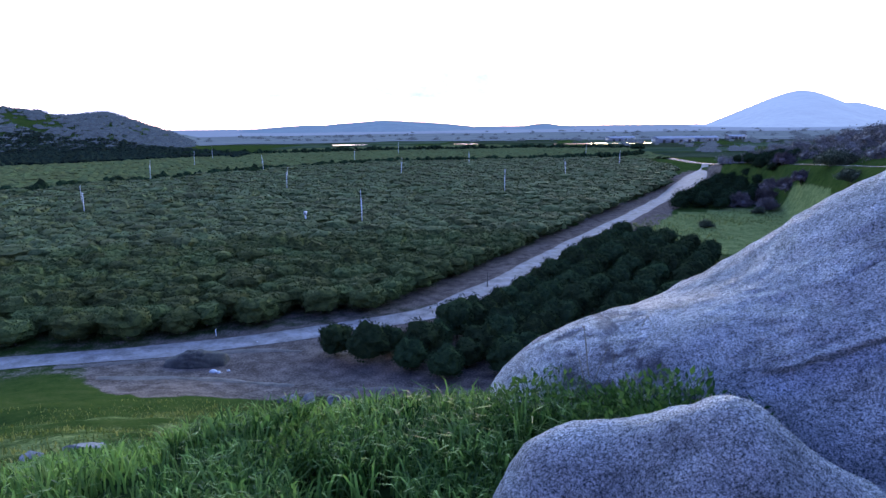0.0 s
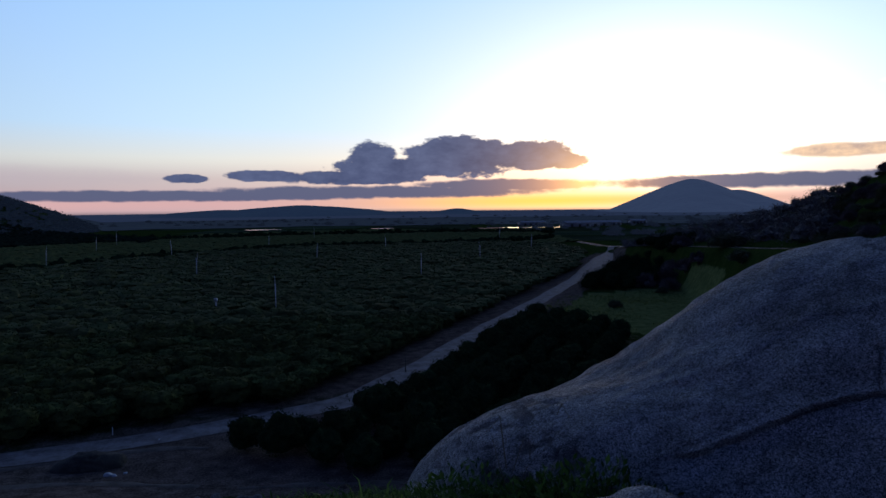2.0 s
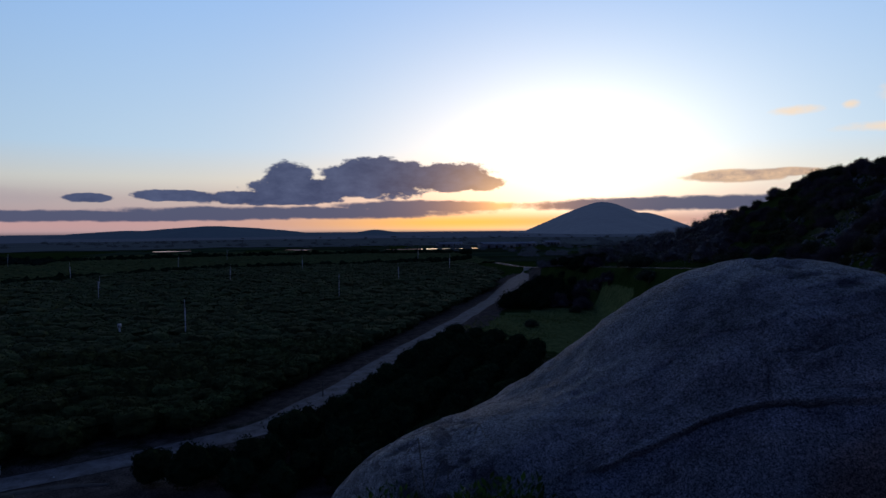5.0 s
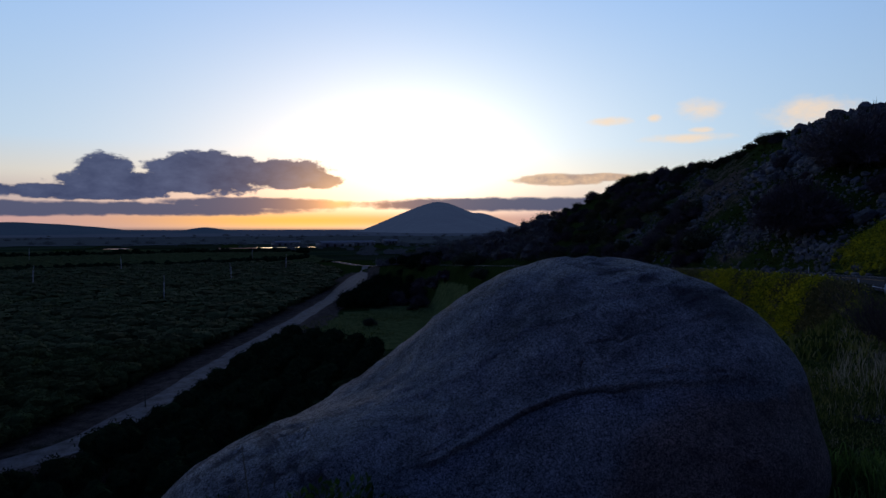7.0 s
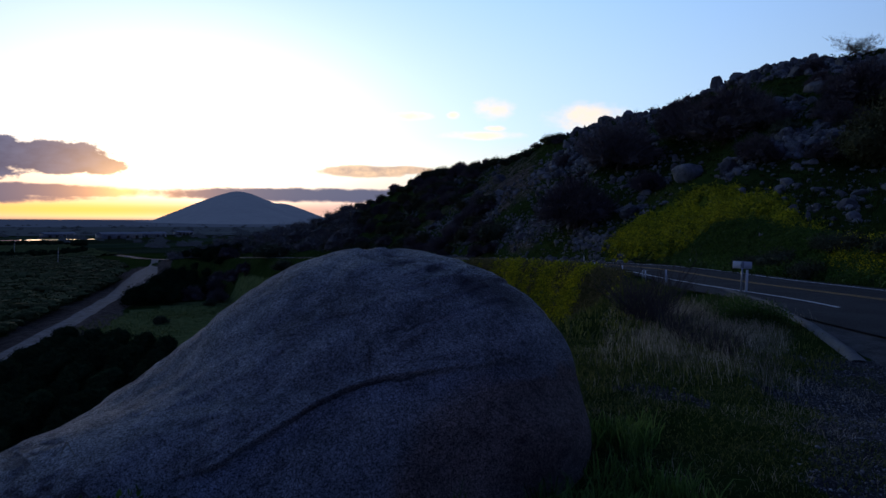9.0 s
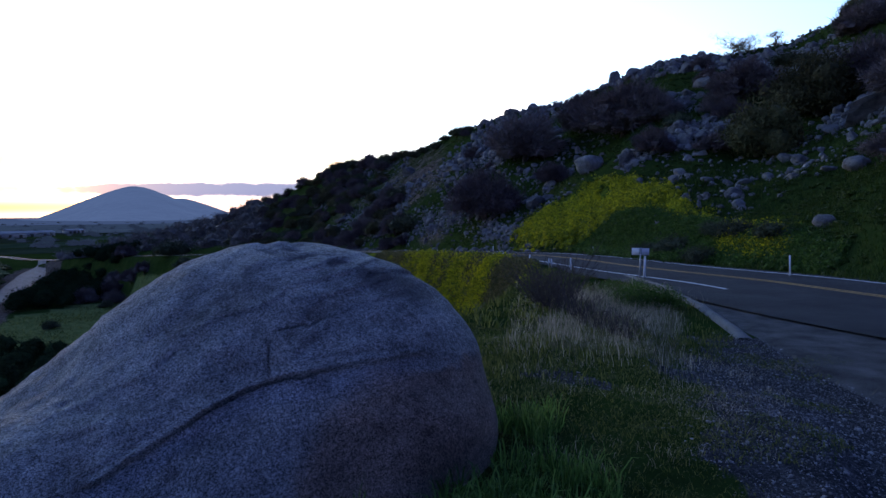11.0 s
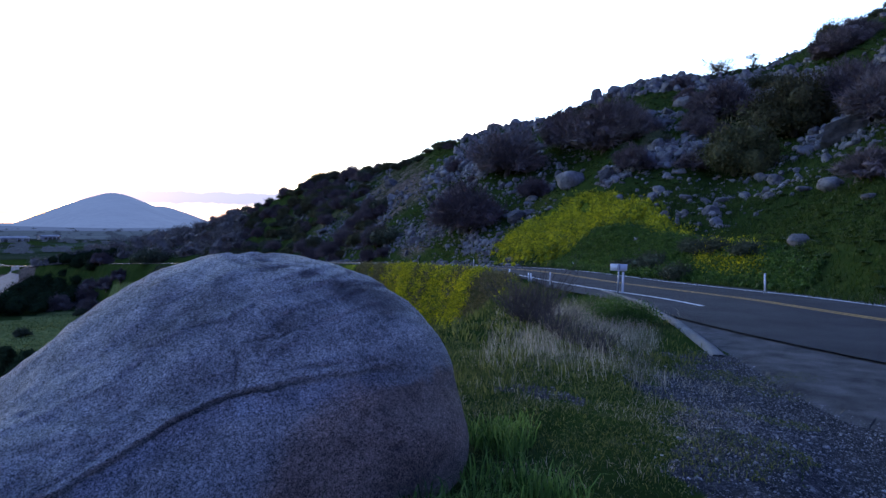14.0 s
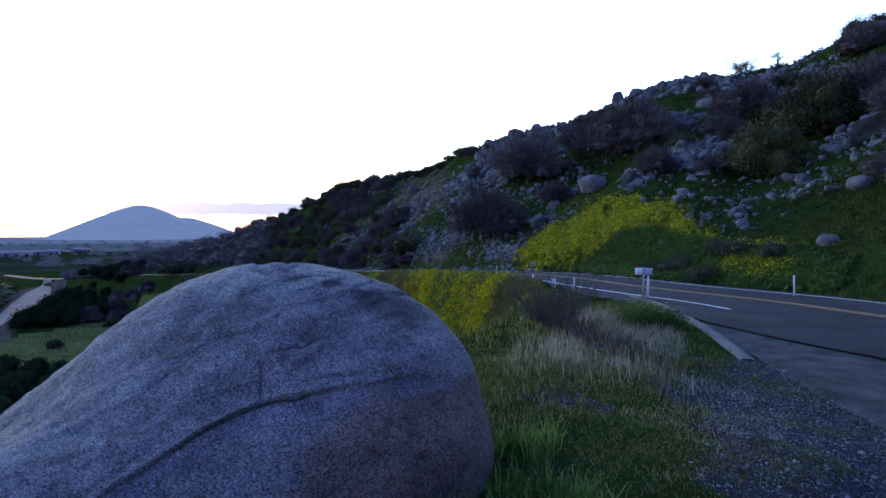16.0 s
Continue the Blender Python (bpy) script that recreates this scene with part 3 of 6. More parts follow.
    soil = np.maximum(soil, 0.95 * smoothstep(13, 8, beside) * smoothstep(100, 112, y) * smoothstep(420, 360, y))
    for name, v in (("meadow", meadow), ("soil", soil), ("gravel", grav), ("mustard", must), ("dry", dry)):
        at = me.attributes.new(name, "FLOAT", "POINT")
        at.data.foreach_set("value", np.clip(v, 0, 1).astype(np.float32))
    return tagged(new("ground", me), "green grassy hillside and bare valley floor at dusk", "ground", kind="structure")


ground = build_ground()


def strip(name, xs, ys, width, mat, lift=0.06, lanes=4, offset=0.0, heights=None):
    """A draped band along a line."""
    p = np.stack([xs, ys], 1)
    d = np.gradient(p, axis=0)
    d /= np.linalg.norm(d, axis=1)[:, None]
    nrm = np.stack([d[:, 1], -d[:, 0]], 1)
    w = np.broadcast_to(width, len(xs))
    V = []
    for k in range(lanes + 1):
        q = p + nrm * (offset + w * (k / lanes - 0.5))[:, None]
        h = ground_z(q[:, 0], q[:, 1]) if heights is None else heights
        V.append(np.stack([q[:, 0], q[:, 1], h + lift], 1))
    V = np.stack(V, 1)
    n, k = V.shape[:2]
    i = np.arange(n * k).reshape(n, k)
    quads = np.stack([i[:-1, :-1], i[:-1, 1:], i[1:, 1:], i[1:, :-1]], -1).reshape(-1, 4)[:, ::-1]
    return new(name, mesh_of(name, V.reshape(-1, 3), quads, mat))


dx, dy = line_through(DIRT_ROAD, 1.5)
wide = 5.6 + fbm(dx, dy, 11) * 1.6 + 5.5 * smoothstep(250, 300, dy) * smoothstep(400, 340, dy)
tagged(strip("dirt_road", dx, dy, wide, M_DIRT, 0.07), "pale rutted dirt farm road between the orchards", "dirt road", kind="structure")

# ---- far land ----
def build_far_fields():
    V, Q = [], []
    c, s = math.cos(radians(12)), math.sin(radians(12))
    for i in range(-14, 16):
        for j in range(0, 14):
            w, h = 150 + rng.random() * 40, 90 + 14 * j
            x0, y0 = i * 190 + rng.random() * 30, 560 + j * (90 + 11 * j) + rng.random() * 12
            quad = [(x0, y0), (x0 + w, y0), (x0 + w, y0 + h), (x0, y0 + h)]
            q = [(x * c + y * s, -x * s + y * c) for x, y in quad]
            if abs(math.degrees(math.atan2(q[0][0], q[0][1]))) > 42 or math.hypot(*q[2]) > 1150 or max(ground_z(*zip(*q))) > FLOOR + 1:
                continue
            n = len(V)
            V += [(x, y, FLOOR + 0.25) for x, y in q]
            Q.append((n, n + 1, n + 2, n + 3))
    return tagged(part("far_fields", mesh_of("far_fields", V, Q, M_FIELD), None), "patchwork of green and brown fields on the plain", "fields", kind="stuff")


build_far_fields()


def build_mountain(name, parts, mat, label, rough):
    """A far hill: humps given by bearing, distance, height over the plain and half widths across and along."""
    az0 = min(p[0] - p[3] * 2.2 for p in parts)
    az1 = max(p[0] + p[3] * 2.2 for p in parts)
    r0, r1 = min(p[1] for p in parts) * 0.66, max(p[1] for p in parts) * 1.3
    A, R = np.meshgrid(np.linspace(az0, az1, 150), np.linspace(r0, r1, 60), indexing="ij")
    X, Y = R * np.sin(np.radians(A)), R * np.cos(np.radians(A))
    H = np.zeros_like(X)
    for a, r, h, wa, wr, p in parts:
        d = np.sqrt(((A - a) / wa) ** 2 + ((R - r) / wr) ** 2)
        d = (np.sqrt(d * d + 0.02) - 0.1414) / 0.8685
        q = p[0] + (p[1] - p[0]) * smoothstep(a - 2.0, a + 2.0, A) if isinstance(p, tuple) else p
        H = np.maximum(H, h * np.clip(1 - d, 0, 1) ** q)
    H = H * (1 + fbm(X, Y, rough, 5) * 0.10) - 1.5 + fbm(X, Y, rough * 0.4, 4) * 2.0
    V = np.stack([X, Y, FLOOR + H], -1).reshape(-1, 3)
    n, k = A.shape
    i = np.arange(n * k).reshape(n, k)
    quads = np.stack([i[:-1, :-1], i[1:, :-1], i[1:, 1:], i[:-1, 1:]], -1).reshape(-1, 4)
    return tagged(part(name, mesh_of(name, V, quads, mat), None), label, "mountain", kind="structure")


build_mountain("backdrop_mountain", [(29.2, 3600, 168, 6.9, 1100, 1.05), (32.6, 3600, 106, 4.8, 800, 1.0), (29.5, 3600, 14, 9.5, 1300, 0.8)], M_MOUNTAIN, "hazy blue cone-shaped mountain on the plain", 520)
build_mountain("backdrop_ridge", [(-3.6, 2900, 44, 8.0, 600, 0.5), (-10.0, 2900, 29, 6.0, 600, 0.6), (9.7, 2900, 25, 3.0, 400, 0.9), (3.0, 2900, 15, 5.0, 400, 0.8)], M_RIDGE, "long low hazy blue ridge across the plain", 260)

def build_far_plain(name, r0, r1, lift, mat):
    """A far ring laid over the level plain to carry its painted evening haze."""
    A, R = np.meshgrid(np.linspace(-50, 60, 111), np.geomspace(r0, r1, 12), indexing="ij")
    R2 = R * (1 + 0.05 * fbm(A * 3, R * 0, 9, 3) * (R < r0 * 1.05))
    X, Y = R2 * np.sin(np.radians(A)), R2 * np.cos(np.radians(A))
    n, k = A.shape
    i = np.arange(n * k).reshape(n, k)
    quads = np.stack([i[:-1, :-1], i[1:, :-1], i[1:, 1:], i[:-1, 1:]], -1).reshape(-1, 4)
    z = np.maximum(ground_z(X, Y), FLOOR) + lift
    return tagged(part(name, mesh_of(name, np.stack([X, Y, z], -1).reshape(-1, 3), quads, mat), None), "flat blue-grey plain with haze painted in as a glow", "plain", kind="structure")


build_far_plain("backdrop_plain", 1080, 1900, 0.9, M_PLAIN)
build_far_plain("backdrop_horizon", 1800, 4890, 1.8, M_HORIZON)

# ---- the great boulder beside the viewpoint ----
LOBES = [1.334, 0.094, 0.192, 0.226, 0.168, 0.091, 0.550, 0.459, 0.519, -0.121, -0.194, 0.121, -0.222, 0.055, -0.384, 0.514, -0.142, 0.005, 0.003, -0.432, 0.368, 0.595, -0.181, -1.229, -0.317, 0.045, 0.059, -0.023, 0.109, 0.095, 0.377, -0.234, -0.812, -0.121, 0.136, -0.740, 0.061, 0.124, -0.026, 0.211, -0.117, -0.183, -0.496, 0.844, -1.135, 0.241, 0.802, 1.429, 0.694]
BOULDER_AT = Vector((2.5, 3.75, -0.4))


def lobe_terms(d, degree=6):
    x, y, z = d.T
    return np.stack([x ** i * y ** j * z ** (n - i - j) for n in range(degree + 1) for i in range(n + 1) for j in range(n - i + 1) if n - i - j <= 1], 1)


def sphere_grid(n, k, crowd=0.0, toward=0.0, belt=0.0):
    """Points over a ball; crowd packs more of them round one side, belt packs the rows over the middle."""
    th = np.linspace(0.0005, math.pi - 0.0005, n)
    th = th - belt * (np.sin(2 * (th - 1.35)) - math.sin(-2.7))
    ph = np.linspace(0, 2 * math.pi, k, endpoint=False)
    ph = ph - crowd * np.sin(ph) + toward
    T, P = np.meshgrid(th, ph, indexing="ij")
    d = np.stack([np.sin(T) * np.cos(P), np.sin(T) * np.sin(P), np.cos(T)], -1).reshape(-1, 3)
    i = np.arange(n * k).reshape(n, k)
    j = np.roll(i, -1, axis=1)
    return d, np.stack([i[:-1], i[1:], j[1:], j[:-1]], -1).reshape(-1, 4)


def rough3(p, size, octaves=4):
    return (fbm(p[:, 0] + 3.1, p[:, 1] + 7.7 * p[:, 2] / 7.7, size, octaves) + fbm(p[:, 1] - 5.2, p[:, 2] + 1.3, size, octaves) + fbm(p[:, 2] + 8.4, p[:, 0] - 2.6, size, octaves)) / 1.7


def build_boulder():
    d, quads = sphere_grid(480, 620, 0.72, radians(-98), 0.33)
    r = lobe_terms(d) @ np.array(LOBES)
    a = radians(-24)
    turn = np.array([[math.cos(a), math.sin(a), 0], [-math.sin(a), math.cos(a), 0], [0, 0, 1]])
    r = r + rough3(d * 2, 1.3, 3) * 0.035 + rough3(d * 2, 0.34, 5) * 0.038 - np.abs(rough3(d * 2 + 5, 0.5, 4)) * 0.03
    p = (d * r[:, None]) @ turn
    w = p + np.array(BOULDER_AT)
    # seen from the viewpoint: bearing and height in degrees over the face
    saz = np.degrees(np.arctan2(w[:, 0] - 0.05, w[:, 1] + 0.2))
    sel = np.degrees(np.arctan2(w[:, 2] - 1.53, np.hypot(w[:, 0] - 0.05, w[:, 1] + 0.2)))
    front = ((w[:, 0] - 2.9) * 0.75 + (w[:, 1] - 3.7) * 0.66) < 0.2
    shift = smoothstep(46, 57, saz) * smoothstep(-13, -20, sel) * 0.16
    # a long crack with a sharp upper lip climbs across the face
    line = np.interp(saz, CRACK_AZ, CRACK_EL) + fbm(saz, saz * 0, 1.6, 3) * 0.35
    off = sel - line
    reach = smoothstep(CRACK_AZ[0] - 1, CRACK_AZ[0] + 3, saz) * smoothstep(CRACK_AZ[-1] + 0.5, CRACK_AZ[-1] - 6, saz) * front
    groove = np.exp(-(off / 0.075) ** 2) * (0.25 + 0.75 * smoothstep(31, 34, saz) * smoothstep(48, 42, saz)) * reach
    ledge = smoothstep(0.0, -0.10, off) * smoothstep(-6, -0.3, off) * reach
    lip = np.exp(-((off - 0.25) / 0.2) ** 2) * reach
    # sheets of granite peel off in thin steps, roughly along the crack
    lean = sel - (saz - 40) * (0.42 - 0.012 * (saz - 40)) + rough3(w, 0.9, 3) * 5.5 + rough3(w, 0.22, 3) * 0.9
    sheet = lean / 2.6
    saw = sheet - np.floor(sheet)
    worn = smoothstep(-0.12, 0.25, rough3(w + 11, 0.65, 3)) * front
    step = (smoothstep(0.0, 0.10, saw) - saw) * worn * (off > 0.2)
    # finer cracks over it
    fine = np.zeros(len(w))
    for az_, el_, deep in FINE_CRACKS:
        gap = sel - np.interp(saz, az_, el_) - fbm(saz, sel * 0 + 5, 0.8, 3) * 0.25
        fine = np.maximum(fine, np.exp(-(gap / 0.09) ** 2) * smoothstep(az_[0] - 0.3, az_[0] + 1.2, saz) * smoothstep(az_[-1] + 0.3, az_[-1] - 1.2, saz) * deep * front)
    cleft = np.exp(-((saz - 39.62 - fbm(sel, sel * 0, 0.9, 2) * 0.2) / 0.06) ** 2) * smoothstep(-14.2, -13.4, sel) * smoothstep(-10.8, -11.6, sel) * front * 0.6
    fine = np.maximum(fine, cleft)
    pitted = smoothstep(0.10, 0.32, rough3(w + 23, 0.55, 4)) * np.maximum(rough3(w, 0.07, 3), 0)
    shift = shift - groove * 0.05 - ledge * 0.035 + lip * 0.008 - fine * 0.03 + step * np.where(saz < 34, 0.007, 0.014) - pitted * 0.05
    p = p * (1 + shift / np.maximum(r, 0.5))[:, None]
    me = mesh_of("great_boulder", p, quads, M_GRANITE)
    rust = smoothstep(43, 52, saz + (sel + 14) * -0.5 + rough3(w, 0.7, 3) * 5) * smoothstep(-11.5, -14, sel + rough3(w + 3, 0.5, 3) * 3) * front
    scab = smoothstep(1.0, 0.35, np.hypot((saz - 49.5 - (sel + 6) * -1.2) / 4.5, (sel + 6.2) / 2.6) + rough3(w + 7, 0.3, 4) * 0.9)
    scab = np.maximum(scab, pitted * 3.5 + smoothstep(0.20, 0.50, fbm(saz * 0.16, lean * 0.55, 1.0, 4) + rough3(w, 0.09, 3) * 0.7) * 0.6) * front
    for name, v in (("rust", rust), ("crack", np.maximum(groove, fine * 0.8)), ("scab", np.clip(scab, 0, 1)), ("ledge", smoothstep(0.0, -0.25, off) * smoothstep(-3.2, -1.0, off) * reach)):
        at = me.attributes.new(name, "FLOAT", "POINT")
        at.data.foreach_set("value", v.astype(np.float32))
    ob = new("great_boulder", me)
    ob.location = BOULDER_AT
    return tagged(ob, "huge rounded grey granite boulder with a long crack, in the grass", "boulder")


CRACK_AZ = [23.7, 27.1, 30.7, 32.9, 35.2, 37.4, 39.5, 43.2, 46.3, 48.99, 51.97, 55.95]
CRACK_EL = [-20.6, -19.8, -18.15, -17.0, -15.65, -14.8, -14.1, -13.56, -13.1, -12.8, -12.3, -12.9]
FINE_CRACKS = [([39.6, 41.3, 43.2, 44.9], [-10.15, -9.74, -9.6, -9.0], 0.7), ([43.2, 46.1, 49.0, 52.1, 55.0], [-12.58, -12.16, -11.94, -11.78, -12.3], 0.35), ([28.0, 31.0, 34.5], [-13.6, -12.2, -9.8], 0.35), ([33.5, 36.0, 38.0], [-6.9, -5.9, -5.6], 0.3)]
build_boulder()


def rock_mesh(name, seed, size, flat=0.7, mat=None, n=40, k=64, blocky=0.1, cuts=13):
    """A rock: a ball cut by many planes, then weathered."""
    g = np.random.default_rng(seed)
    d, quads = sphere_grid(n, k)
    r = np.ones(len(d))
    for _ in range(cuts):
        v = g.normal(size=3)
        v /= np.linalg.norm(v)
        c = d @ v
        cut = np.where(c > 0.05, (0.55 + g.random() * 0.35) / np.maximum(c, 0.05), 9)
        r = np.where(cut < r, cut * (1 - blocky) + r * blocky, r)
    p = d * (r * (1 + rough3(d * 2 + seed, 0.5, 4) * 0.13))[:, None] * np.array([1.0, 0.8, flat]) * size * 1.25
    return mesh_of(name, p, quads, mat)


def blob_mesh(name, lobes, mat, n=120, k=200, rough=0.03):
    """A smooth lump round several lobes, each a centre and half axes; seen from the first lobe it is star-shaped."""
    d, quads = sphere_grid(n, k)
    lo, hi = np.zeros(len(d)), np.full(len(d), 4.0)

    def strength(p):
        return sum(np.exp(-1.4 * ((((p - np.array(c)) / np.array(a)) ** 2).sum(1) - 1)) for c, a in lobes)

    for _ in range(22):
        m = (lo + hi) / 2
        out = strength(d * m[:, None] + np.array(lobes[0][0])) < 1
        hi, lo = np.where(out, m, hi), np.where(out, lo, m)
    r = lo + rough3(d * 2, 0.5, 4) * rough + rough3(d * 2, 0.12, 3) * rough * 0.3
    return mesh_of(name, d * r[:, None] + np.array(lobes[0][0]), quads, mat)


low = tagged(part("low_boulder", blob_mesh("low_boulder", [((1.02, 2.20, -0.32), (0.30, 0.38, 0.72)), ((0.46, 2.44, -0.34), (0.40, 0.34, 0.52)), ((0.80, 2.32, -0.34), (0.30, 0.34, 0.47)), ((1.42, 2.02, -0.38), (0.32, 0.42, 0.52))], M_GRANITE), None), "low rounded granite boulder half sunk in tall grass", "boulder")

# ---- orchard trees ----
def ico(sub):
    bm = bmesh.new()
    bmesh.ops.create_icosphere(bm, subdivisions=sub, radius=1)
    v = np.array([x.co for x in bm.verts])
    f = np.array([[x.index for x in q.verts] for q in bm.faces])
    bm.free()
    return v, f


ICO = {k: ico(k) for k in (1, 2, 3, 4)}


def crown(seed, sub, rx, rz, zc, lump=0.28, leaves=0, leaf=0.2, stick=0.16, core=0.93):
    """A lumpy crown wrapped in loose leaf clusters."""
    g = np.random.default_rng(seed)
    v, f = ICO[sub]
    o = g.random(3) * 40
    swell = lambda q: 1 + (rough3(q * 1.3 + o, 0.75, 3) + rough3(q * 1.3 - o, 0.34, 2) * 0.7) * lump * 2.0
    p = v * (swell(v) * (core if leaves else 1.0))[:, None]
    p[:, 2] = np.where(p[:, 2] < -0.62, -0.62 + (p[:, 2] + 0.62) * 0.3, p[:, 2])
    p = p * np.array([rx, rx, rz]) + np.array([0, 0, zc])
    if leaves:
        q = g.normal(size=(leaves, 3))
        q /= np.linalg.norm(q, axis=1)[:, None]
        q[:, 2] = np.maximum(q[:, 2], -0.6)
        c = q * (swell(q) * (1.06 - stick + g.random(leaves) * stick * (1.0 + (stick > 0.3) * 0.35)))[:, None] * np.array([rx, rx, rz]) + np.array([0, 0, zc])
        u = q * 0.7 + g.normal(size=(leaves, 3)) * 0.7
        u /= np.linalg.norm(u, axis=1)[:, None]
        w = np.cross(u, g.normal(size=(leaves, 3)))
        w /= np.linalg.norm(w, axis=1)[:, None]
        s = leaf * (0.6 + g.random((leaves, 1)) * 0.8)
        lv = np.stack([c + u * s, c + w * s * 0.6 - u * s * 0.3, c - w * s * 0.6 - u * s * 0.3], 1).reshape(-1, 3)
        lf = np.arange(leaves * 3).reshape(-1, 3) + len(p)
        p, f = np.concatenate([p, lv]), np.concatenate([f, lf])
    return p, f


def tapered(points, radii, sides=6):
    """A bent tapering limb through points."""
    V, F = [], []
    for (x, y, z), r in zip(points, radii):
        for k in range(sides):
            a = 2 * math.pi * k / sides
            V.append((x + r * math.cos(a), y + r * math.sin(a), z))
    for i in range(len(points) - 1):
        for k in range(sides):
            b, c = i * sides, i * sides + (k + 1) % sides
            F.append((b + k, c, c + sides, b + sides + k))
    return V, F


def grid_in(poly, row, gap, angle, jitter, seed):
    g = np.random.default_rng(seed)
    n = 260
    i, j = np.meshgrid(np.arange(-n, n), np.arange(-n, n), indexing="ij")
    u, v = i.ravel() * row, j.ravel() * gap
    a = radians(angle)
    x, y = u * math.cos(a) + v * math.sin(a), -u * math.sin(a) + v * math.cos(a)
    c = np.mean(poly, axis=0)
    x, y = x + c[0] + g.normal(size=len(x)) * jitter, y + c[1] + g.normal(size=len(x)) * jitter
    k = inside(poly, x, y) & (g.random(len(x)) > 0.02)
    return x[k], y[k]


def tree_variants(name, mat, seeds, rx, rz, zc, leaves):
    trunk = mesh_of("trunk", *tapered([(0, 0, -0.3), (0.05, 0, 0.5), (0, 0.05, 1.3)], [0.16, 0.13, 0.1]), M_BARK)
    made = []
    for s in seeds:
        top = empty(name)
        part("trunk", trunk, None, top)
        part("crown", mesh_of("crown", *crown(s, 3, rx, rz, zc, 0.26, leaves, 0.15, 0.12), mat, False), None, top)
        made.append(top)
    return made


def plant(protos, xs, ys, label, group, category="tree", spread=0.18, seed=1, sink=0.0):
    g = np.random.default_rng(seed)
    zs = ground_z(xs, ys)
    used = set()
    for x, y, z in zip(xs, ys, zs):
        k = int(g.integers(len(protos)))
        s = 1 + (g.random() - 0.5) * 2 * spread
        m = pose(x, y, z - sink, 0, 0, g.random() * 360) @ Matrix.Diagonal((s, s, s * (0.92 + g.random() * 0.16), 1))
        if k in used:
            ob = protos[k]
            made = copy_thing(ob, Matrix())
            made.matrix_basis = m
        else:
            made = protos[k]
            made.matrix_basis = m
            used.add(k)
        tagged(made, label, category, group)


def mass(name, xs, ys, sub, rx, rz, zc, mat, label, seed, spread=0.2, lump=0.3, dz=0.0, category="trees", leaves=0, leaf=0.3, core=0.93, stick=0.16):
    """Many trees past counting, joined."""
    g = np.random.default_rng(seed)
    kinds = [crown(seed * 10 + k, sub, rx, rz, zc, lump, leaves, leaf, stick, core) for k in range(6)]
    zs = ground_z(xs, ys) + dz
    V, F, base = [], [], 0
    pick = g.integers(6, size=len(xs))
    for x, y, z, k in zip(xs, ys, zs, pick):
        v, f = kinds[k]
        a, s = g.random() * 6.283, 1 + (g.random() - 0.5) * 2 * spread
        c, sn = math.cos(a) * s, math.sin(a) * s
        V.append(np.stack([v[:, 0] * c - v[:, 1] * sn + x, v[:, 0] * sn + v[:, 1] * c + y, v[:, 2] * s + z], 1))
        F.append(f + base)
        base += len(v)
    return tagged(part(name, mesh_of(name, np.concatenate(V), np.concatenate(F), mat, False), None), label, category, kind="stuff")


BLOCK = [(-100, 78), (-59, 87), (-38, 91), (-25, 95.5), (-18, 101), (-6, 104.5), (11, 132.5), (37, 180), (60, 220), (109, 301), (150, 400), (150, 480), (85, 497), (-25, 482), (-95, 428), (-148, 340), (-187, 289), (-235, 250)]
ox, oy = grid_in(BLOCK, 5.6, 4.6, 31, 0.35, 3)
order = np.argsort(np.hypot(ox - 0, oy))
citrus = tree_variants("citrus_tree", M_CITRUS, [11, 12, 13, 14, 15], 3.0, 1.8, 2.1, 1500)
plant(citrus, ox[order[:290]], oy[order[:290]], "round dark-green citrus tree in a dense orchard", "main orchard trees", seed=4)
rest = order[290:]
far = np.hypot(ox[rest], oy[rest]) > 230
mass("orchard_trees", ox[rest][~far], oy[rest][~far], 2, 3.1, 1.5, 2.2, M_CITRUS_FAR, "dense rows of dark-green citrus trees", 5, lump=0.3, leaves=260, leaf=0.24)
mass("orchard_trees", ox[rest][far], oy[rest][far], 2, 3.3, 1.3, 2.2, M_CITRUS_FAR, "dense rows of distant dark-green citrus trees", 6, spread=0.3, lump=0.32, leaves=60, leaf=0.4)

LOWER = [(-16, 80), (-9, 76), (0, 71.5), (20, 73), (42, 98), (60, 127), (62, 140), (50, 168), (28, 133), (11, 105), (-2, 87), (-12, 84)]
lx, ly = grid_in(LOWER, 5.8, 4.3, 31, 0.3, 8)
dark = tree_variants("dark_citrus_tree", M_DARK_TREE, [21, 22, 23, 24], 2.35, 2.1, 2.2, 1500)
plant(dark, lx, ly, "round very dark citrus tree in spaced rows", "lower orchard trees", seed=9)
UPPER = [(79, 222), (101, 217), (128, 244), (157, 277), (154, 311), (134, 315)]
ux, uy = grid_in(UPPER, 6.5, 5.2, 31, 0.3, 12)
mass("upper_orchard", ux, uy, 2, 2.9, 2.4, 2.4, M_DARK_FAR, "rows of very dark citrus trees beside the field", 13, lump=0.25, leaves=700, leaf=0.24, core=0.8, stick=0.34)
YOUNG = [(-187, 296), (-148, 346), (-95, 434), (-25, 488), (90, 503), (150, 492), (190, 520), (210, 700), (60, 880), (-160, 800), (-200, 640), (-330, 500), (-330, 330)]
yx, yy = grid_in(YOUNG, 7.5, 5.4, 31, 0.4, 14)
mass("young_orchard", yx, yy, 1, 3.7, 1.1, 0.9, M_YOUNG, "far rows of lighter green young orchard trees", 15)
DARKFAR = [(-330, 500), (-200, 640), (-176, 606), (-180, 660), (-290, 800), (-480, 800), (-480, 560)]
